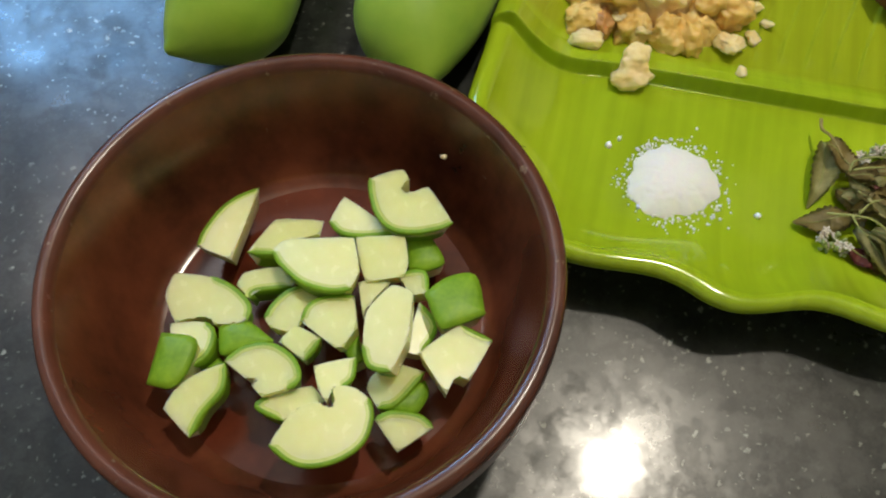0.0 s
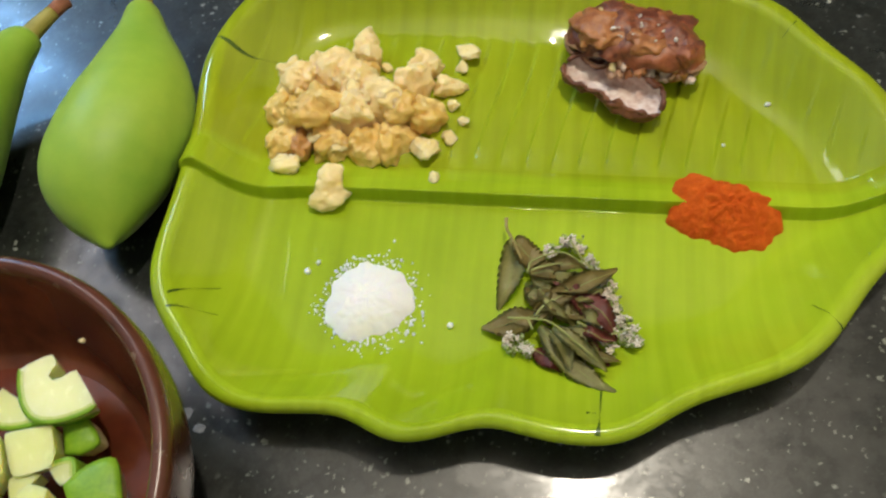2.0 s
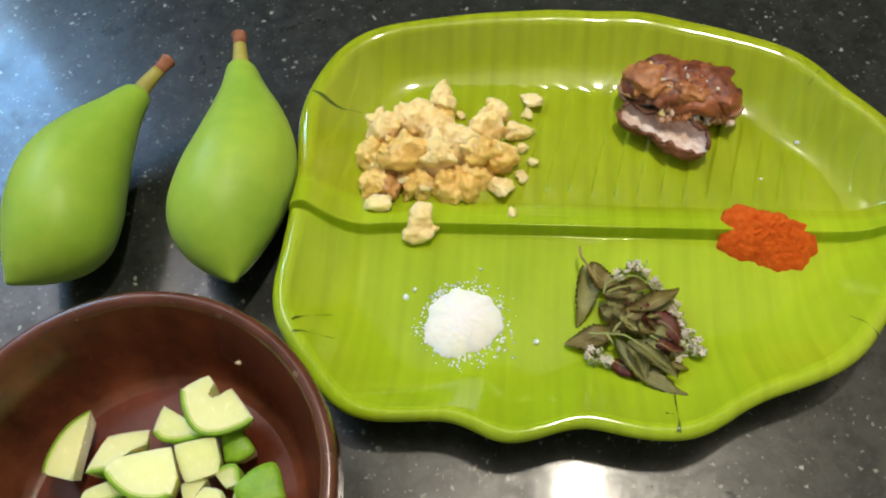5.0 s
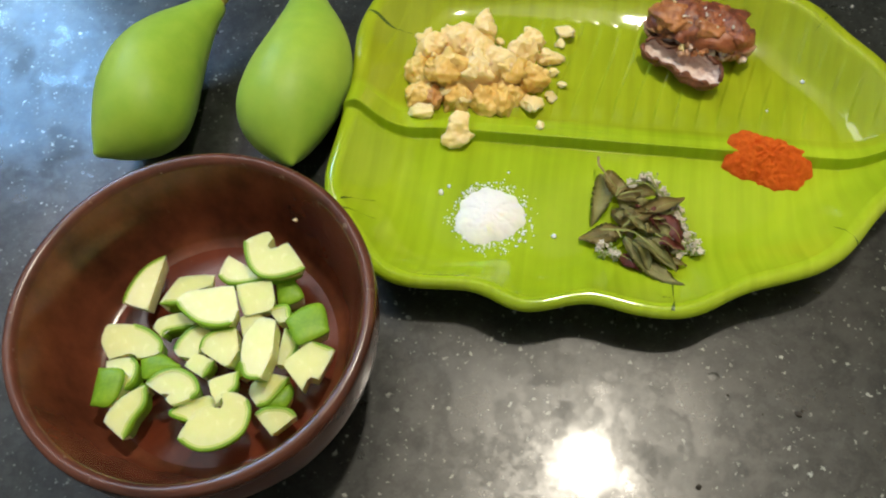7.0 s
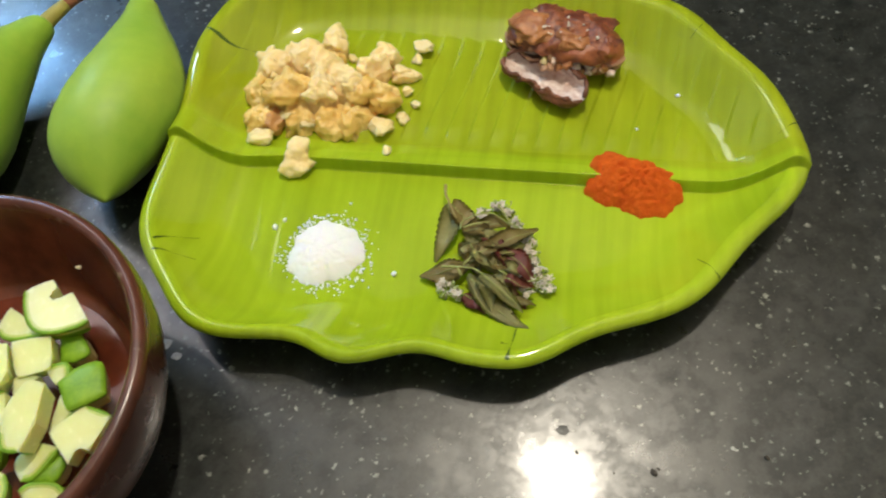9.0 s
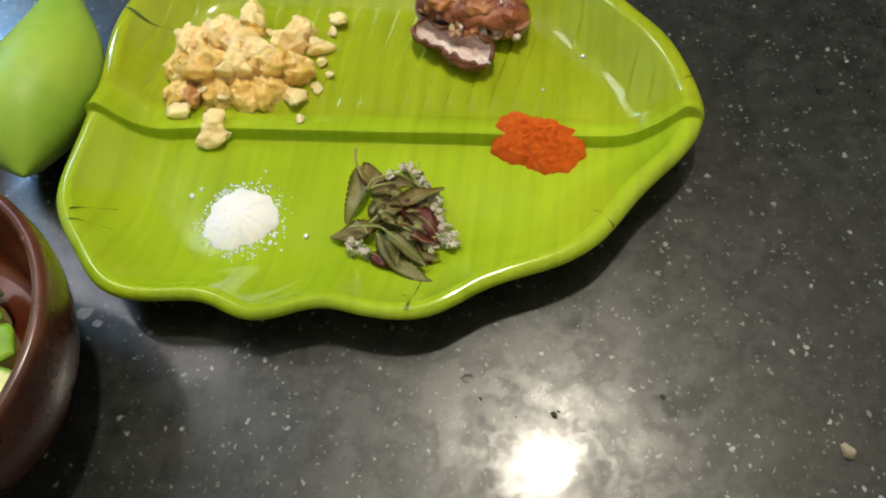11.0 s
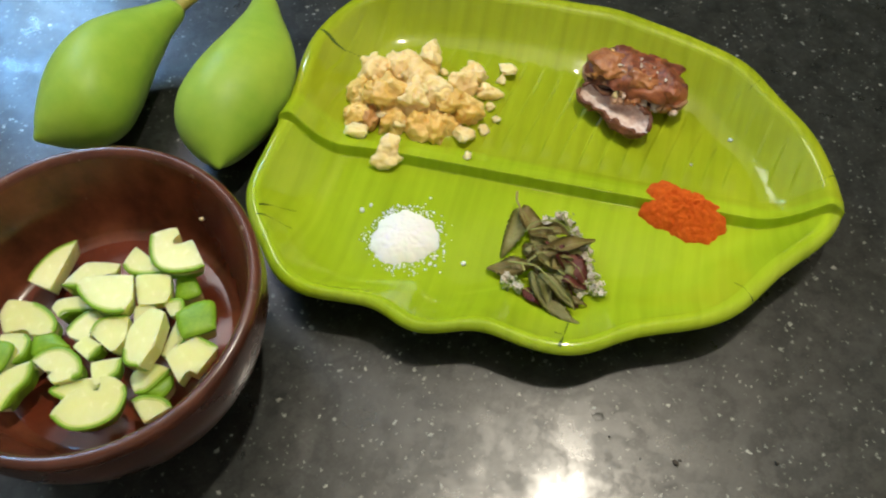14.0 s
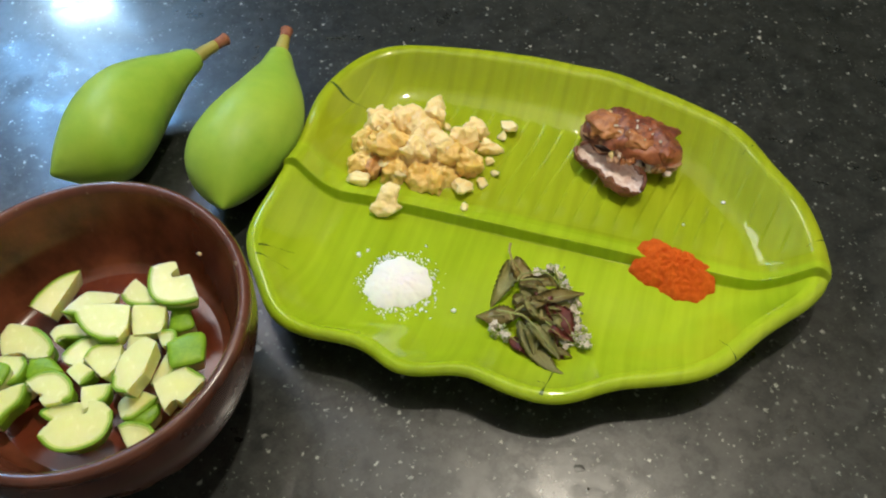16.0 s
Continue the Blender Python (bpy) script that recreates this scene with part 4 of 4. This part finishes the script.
def tamarind_shell(m, length, ry, rz, a0, a1, outside, inside, lip, seed, names):
    """A torn, hollow pod: a flattened tube with a slit, its inner side and its two ragged lips."""
    rows, cols = 48, 40
    off = Vector((seed, seed * 1.7, 0))

    def at(i, j, shrink):
        t, q = i / rows, j / cols
        an = radians(a0 + (a1 - a0) * q)
        taper = (1 - abs(2 * t - 1) ** 3.2) ** 0.55
        d = Vector((t * 5, math.cos(an) * 1.6, math.sin(an) * 1.6))
        k = shrink * (0.12 + 0.88 * taper) * (1 + 0.26 * noise.noise(d * 0.8 + off) + 0.18 * noise.noise(d * 2.0 + off) + 0.05 * noise.noise(d * 6 + off))
        fray = 0.05 * noise.noise(Vector((t * 8.3, seed, 0))) * (abs(q - 0.5) * 2) ** 6
        an += fray * 6
        bow = 0.06 * length * math.sin(math.pi * t)
        return Vector(((t - 0.5) * length, math.cos(an) * ry * k + bow, math.sin(an) * rz * k))

    for name, shrink, mat in ((names[0], 1.0, outside), (names[1], 0.80, inside)):
        bm = bmesh.new()
        grid = [[bm.verts.new(at(i, j, shrink)) for j in range(cols + 1)] for i in range(rows + 1)]
        for i in range(rows):
            for j in range(cols):
                f = (grid[i][j], grid[i + 1][j], grid[i + 1][j + 1], grid[i][j + 1])
                bm.faces.new(f if shrink == 1.0 else f[::-1])
        part(name, bm, mat, tam, m=m)
    for j in (0, cols):
        bm = bmesh.new()
        pts = [at(i, j, 0.90) for i in range(rows + 1)]
        tube(bm, pts, [0.0011 + 0.0016 * noise.noise(Vector((i * 0.37, seed, j))) for i in range(rows + 1)], 8)
        part("torn_lip", bm, lip, tam, "ragged torn edge", m=m)


UPPER = pose(0.2450, 0.3588, 0.0268, -8, 2, -21)
tamarind_shell(UPPER, 0.068, 0.0185, 0.0140, 176, -150, TAMARIND, TAMARIND_IN, TAMARIND_LIP, 2.0, ("upper_piece", "hollow_inside"))
tamarind_shell(pose(0.2308, 0.3385, 0.0228, -6, 0, -42), 0.053, 0.0135, 0.0085, 40, -190, TAMARIND_DARK, TAMARIND_PALE, TAMARIND_DARK, 7.0, ("lower_piece", "pale_pulp"))
for k, (x, y, z, sx, sy, sz, mat) in enumerate(((-0.017, -0.001, 0.0072, 0.0150, 0.0120, 0.0072, TAMARIND_AMBER), (0.004, -0.005, 0.0072, 0.0100, 0.0080, 0.0060, TAMARIND_AMBER), (0.022, -0.003, 0.0062, 0.0095, 0.0090, 0.0070, TAMARIND), (0.010, 0.007, 0.0100, 0.0150, 0.0085, 0.0050, TAMARIND), (-0.012, 0.009, 0.0090, 0.0120, 0.0080, 0.0050, TAMARIND))):
    bm = bmesh.new()
    lump(bm, (0, 0, 0), (sx, sy, sz), 4.4 + 2.3 * k, 4, 0.45, Euler((0, 0, 0.2 * k)))
    part("pulp_fold", bm, mat, tam, "sticky amber pulp" if mat is TAMARIND_AMBER else "sticky red-brown pulp", m=UPPER @ pose(x, y, z))
for k in range(26):
    x = rnd.uniform(-0.010, 0.030)
    g = rnd.uniform(0.0012, 0.0026)
    bm = bmesh.new()
    lump(bm, (0, 0, 0), (g * 1.3, g, g * 0.9), 1.3 + k * 1.9, 3, 0.5)
    part("torn_fibre", bm, rnd.choice((TAMARIND_LIP, TAMARIND_AMBER, TAMARIND_PALE)), tam, "torn pale fibre", m=UPPER @ pose(x, -0.0155 + 0.006 * abs(x) / 0.03 + rnd.uniform(-0.0015, 0.0015), -0.003 + rnd.uniform(-0.003, 0.002)))
for k in range(34):
    x, y = rnd.uniform(-0.030, 0.030), rnd.uniform(-0.010, 0.013)
    g = rnd.uniform(0.0005, 0.0011)
    e = math.sqrt(max(0.05, 1 - (x / 0.036) ** 2 - (y / 0.021) ** 2))
    bm = bmesh.new()
    lump(bm, (0, 0, 0), (g, g * 0.8, g * 0.7), k + 1.5, 2, 0.4)
    part("sugar_grain", bm, PETAL, tam, "pale grain stuck on", m=UPPER @ pose(x, y, 0.0150 * e))
for x, y, z, g in ((0.2318, 0.3475, 0.0262, 0.0034), (0.2292, 0.3725, 0.0400, 0.0016), (0.2715, 0.3605, 0.0340, 0.0016)):
    bm = bmesh.new()
    lump(bm, (0, 0, 0), (g, g * 0.8, g * 0.7), 3.3 + x, 3, 0.4, None, 0.2)
    part("sugar_grain", bm, JAGGERY, tam, "pale crumb stuck on", m=pose(x, y, z))

# ---- neem sprig ----
sprig = thing("neem_sprig", "bunch of dark neem leaves with tiny white flowers on the plate", "neem leaves")


def neem_leaf(x0, y0, x1, y1, width, tone, z, seed):
    """A curved, toothed leaf with a raised midrib, from its base to its tip."""
    bm = bmesh.new()
    a, b = Vector((x0, y0, z)), Vector((x1, y1, z))
    d = b - a
    length = d.length
    d.normalize()
    s = Vector((-d.y, d.x, 0))
    sway = 0.10 * math.sin(seed * 2.3)
    rows = []
    steps = 40
    for i in range(steps + 1):
        t = i / steps
        half = width * 0.66 * (math.sin(math.pi * min(1, t * 0.93 + 0.05)) ** 0.8) * (1 - 0.35 * t) * (1 + 0.16 * ((i % 4) / 3 - 0.5) * (t > 0.1))
        mid = a + d * length * t + s * sway * length * math.sin(math.pi * t)
        row = []
        for q in (-1, -0.55, 0, 0.55, 1):
            lift = 0.0020 * abs(q) * math.sin(2.5 * t + seed) + 0.0012 * math.sin(9 * t + seed * 3 + q) + 0.0022 * math.sin(math.pi * t) - 0.0010 * (q == 0) - 0.0040 * t * t
            p = mid + s * half * q
            p.z = max(z + lift, on_plate(p.x, p.y) + 0.0004)
            row.append(bm.verts.new(p))
        rows.append(row)
    for r0, r1 in zip(rows, rows[1:]):
        for k in range(4):
            bm.faces.new((r0[k], r1[k], r1[k + 1], r0[k + 1]))
    bmesh.ops.solidify(bm, geom=bm.faces[:], thickness=0.00025)
    leaf = part("leaf", bm, LEAF[tone], sprig, {"g": "grey-green toothed leaf", "b": "brownish green toothed leaf", "m": "maroon young leaf"}[tone])
    bm = bmesh.new()
    rib = [a + d * length * t + s * sway * length * math.sin(math.pi * t) for t in (0, 0.15, 0.3, 0.45, 0.6, 0.75, 0.9)]
    for t, p in zip((0, 0.15, 0.3, 0.45, 0.6, 0.75, 0.9), rib):
        p.z = max(z + 0.0012 * math.sin(9 * t + seed * 3) + 0.0022 * math.sin(math.pi * t) - 0.0010 - 0.0040 * t * t + 0.0003, on_plate(p.x, p.y) + 0.0006)
    tube(bm, rib, [0.00032 - 0.00003 * i for i in range(7)], 6)
    part("midrib", bm, SPRIG, leaf, "pale leaf midrib")


for i, row in enumerate((
    (0.1735, 0.2648, 0.1631, 0.2330, 0.0105, "g", 0.0150), (0.1739, 0.2627, 0.1882, 0.2488, 0.0109, "b", 0.0185), (0.1806, 0.2273, 0.1550, 0.2241, 0.0118, "b", 0.0165), (0.1781, 0.2234, 0.2028, 0.2400, 0.0087, "b", 0.0215),
    (0.1880, 0.2340, 0.2176, 0.2443, 0.0082, "b", 0.0220), (0.1934, 0.2338, 0.2125, 0.2122, 0.0115, "m", 0.0205), (0.1798, 0.2208, 0.2066, 0.1876, 0.0095, "g", 0.0180), (0.1851, 0.2185, 0.2047, 0.1972, 0.0070, "g", 0.0215),
    (0.1785, 0.2453, 0.1990, 0.2390, 0.0082, "b", 0.0205), (0.1767, 0.2355, 0.1940, 0.2400, 0.0100, "g", 0.0170), (0.1760, 0.2114, 0.1872, 0.2007, 0.0091, "m", 0.0155), (0.1829, 0.2308, 0.2047, 0.2205, 0.0080, "b", 0.0190),
    (0.1809, 0.2197, 0.1966, 0.1973, 0.0098, "b", 0.0150), (0.1775, 0.2420, 0.1850, 0.2230, 0.0110, "b", 0.0150), (0.1900, 0.2440, 0.2080, 0.2330, 0.0090, "g", 0.0165), (0.1850, 0.2480, 0.2050, 0.2470, 0.0070, "b", 0.0190), (0.1820, 0.2330, 0.1960, 0.2190, 0.0080, "g", 0.0200),
    (0.1870, 0.2160, 0.2120, 0.2020, 0.0060, "b", 0.0185), (0.1840, 0.2180, 0.1900, 0.1990, 0.0070, "g", 0.0200), (0.1960, 0.2240, 0.2110, 0.2170, 0.0060, "g", 0.0190), (0.1790, 0.2470, 0.1930, 0.2330, 0.0070, "g", 0.0195), (0.1880, 0.2400, 0.2000, 0.2290, 0.0065, "m", 0.0215))):
    neem_leaf(*row, i * 1.7 + 0.4)
for i in range(12):
    bx, by = rnd.uniform(0.178, 0.198), rnd.uniform(0.214, 0.244)
    an = rnd.uniform(-1.2, 0.6)
    ln = rnd.uniform(0.012, 0.020)
    neem_leaf(bx, by, bx + ln * math.cos(an), by + ln * math.sin(an), rnd.uniform(0.0045, 0.0065), rnd.choice("ggbbm"), rnd.uniform(0.017, 0.0235), i * 2.9 + 1.1)
for line in (((0.1715, 0.2735), (0.1712, 0.2680), (0.1725, 0.2606), (0.1758, 0.2496)), ((0.1772, 0.2432), (0.1808, 0.2488), (0.1938, 0.2509), (0.2038, 0.2452)), ((0.1666, 0.2249), (0.1774, 0.2213), (0.1857, 0.2176), (0.2016, 0.2015)),
             ((0.1747, 0.2217), (0.1763, 0.2166)), ((0.1777, 0.2227), (0.1836, 0.2281), (0.1876, 0.2295)), ((0.1790, 0.2440), (0.1850, 0.2455), (0.1930, 0.2460)), ((0.1980, 0.2560), (0.2030, 0.2480), (0.2090, 0.2400)), ((0.1950, 0.2180), (0.2060, 0.2130), (0.2170, 0.2140))):
    bm = bmesh.new()
    pts = glide([(x, y, 0.0255 if 0.172 < x < 0.20 else 0.021) for x, y in line], 6)
    thick = 0.00080 if line[0][1] > 0.27 else 0.00055
    tube(bm, pts, [thick - 0.00025 * i / len(pts) for i in range(len(pts))], 8)
    part("stalk", bm, LEAF["b"] if line[0][1] > 0.27 else SPRIG, sprig, "dark leaf stalk" if line[0][1] > 0.27 else "thin pale green stalk")


bm = bmesh.new()
for j in range(5):
    bmesh.ops.create_icosphere(bm, subdivisions=1, radius=1.0, matrix=pose(0, 0, 0, 0, 0, 72 * j) @ pose(0.0010, 0, 0.0002, 0, -20, 0) @ Matrix.Diagonal((0.00125, 0.00070, 0.00028, 1)))
bmesh.ops.create_icosphere(bm, subdivisions=1, radius=0.0004, matrix=Matrix.Translation((0, 0, 0.0005)))
bloom = bpy.data.meshes.new("flower")
bm.to_mesh(bloom)
bm.free()
for f in bloom.polygons:
    f.use_smooth = True
bloom.materials.append(PETAL)


def flower_cluster(x, y, radius):
    base = on_plate(x, y)
    for i in range(int(4 + radius * 1200)):
        a, k = rnd.uniform(0, 6.28), radius * math.sqrt(rnd.random())
        ob = new("flower", bloom)
        ob.parent = sprig
        ob.matrix_basis = pose(x + k * math.cos(a), y + k * math.sin(a), base + rnd.uniform(0.003, 0.0085), rnd.uniform(-50, 50), rnd.uniform(-50, 50), rnd.uniform(0, 360))
    bm = bmesh.new()
    for i in range(int(8 + radius * 4200)):
        a, k = rnd.uniform(0, 6.28), radius * 1.15 * math.sqrt(rnd.random())
        s = rnd.uniform(0.0005, 0.0010)
        bmesh.ops.create_icosphere(bm, subdivisions=1, radius=1.0, matrix=pose(x + k * math.cos(a), y + k * math.sin(a), base + rnd.uniform(0.001, 0.0075), 0, rnd.uniform(0, 90), rnd.uniform(0, 360)) @ Matrix.Diagonal((s * 1.4, s, s, 1)))
    for i in range(6):
        a = rnd.uniform(0, 6.28)
        tube(bm, [(x, y, base + 0.001), (x + radius * math.cos(a), y + radius * math.sin(a), base + 0.006)], [0.0003, 0.0002], 5)
    part("bud_spray", bm, BUD, sprig, "green buds on thin stalks")["kind"] = "stuff"


for x, y, r in ((0.2023, 0.2594, 0.0045), (0.1902, 0.2575, 0.0032), (0.2101, 0.2408, 0.0045), (0.2128, 0.2332, 0.0042), (0.1681, 0.2149, 0.0042), (0.1981, 0.2128, 0.0045), (0.2064, 0.2096, 0.0047), (0.2158, 0.2169, 0.0052), (0.2178, 0.2108, 0.0040), (0.1950, 0.2264, 0.0030), (0.1970, 0.2618, 0.0025), (0.1743, 0.2116, 0.0022), (0.2058, 0.2490, 0.0034), (0.2095, 0.2268, 0.0038), (0.2035, 0.2185, 0.0036), (0.2140, 0.2250, 0.0030)):
    flower_cluster(x, y, r)

# ---- crumbs and spots on the counter ----
for x, y, s, dark in ((0.258, 0.120, 0.0016, True), (0.2605, 0.1215, 0.0008, True), (0.311, 0.123, 0.0013, True), (0.387, 0.088, 0.0042, False), (0.224, 0.132, 0.0011, True), (0.200, 0.085, 0.0018, True), (0.240, 0.121, 0.0007, True)):
    bm = bmesh.new()
    lump(bm, (0, 0, 0), (s * 1.3, s * 0.8, s * 0.45), x * 100, 2, 0.5)
    tagged(part("crumb", bm, DARK_DEBRIS if dark else DEBRIS, m=pose(x, y, s * 0.3)), "small dark crumb on the counter" if dark else "pale dry flake on the counter", "crumb", "crumbs on the counter")
bm = bmesh.new()
lump(bm, (0, 0, 0), (0.0013, 0.0011, 0.0008), 4.0, 2, 0.4)
tagged(part("jaggery_crumb", bm, JAGGERY, m=pose(0.0055, 0.2125, 0.0715)), "tiny pale crumb stuck on the bowl wall", "jaggery", "loose crumbs")


def dried_patch(x, y, size, material, label, hollow):
    """A thin irregular film left on the granite."""
    bm = bmesh.new()
    rows = []
    for k in ((0.55, 0.8, 1.0) if hollow else (0.05, 0.6, 1.0)):
        rows.append([bm.verts.new((k * size * (1 + 0.35 * noise.noise((math.cos(a) * 1.5 + x * 90, math.sin(a) * 1.5, y * 90))) * math.cos(a), k * size * 0.8 * (1 + 0.35 * noise.noise((math.cos(a) * 1.5, math.sin(a) * 1.5 + x * 90, 3))) * math.sin(a), 0.0003 if k < 1 else 0.0001)) for a in [2 * math.pi * i / 40 for i in range(40)]])
    for r0, r1 in zip(rows, rows[1:]):
        for i in range(40):
            j = (i + 1) % 40
            bm.faces.new((r0[i], r1[i], r1[j], r0[j]))
    tagged(part("dried_smear", bm, material, m=pose(x, y, 0)), label, "smear", "dried smears")


dried_patch(0.0190, 0.2030, 0.0045, SMEAR, "pale dried smear on the granite beside the bowl", False)
dried_patch(0.0270, 0.1960, 0.0028, SMEAR, "pale dried smear on the granite beside the bowl", False)
dried_patch(0.2190, 0.1430, 0.0032, STAIN, "round dull water mark on the granite", False)
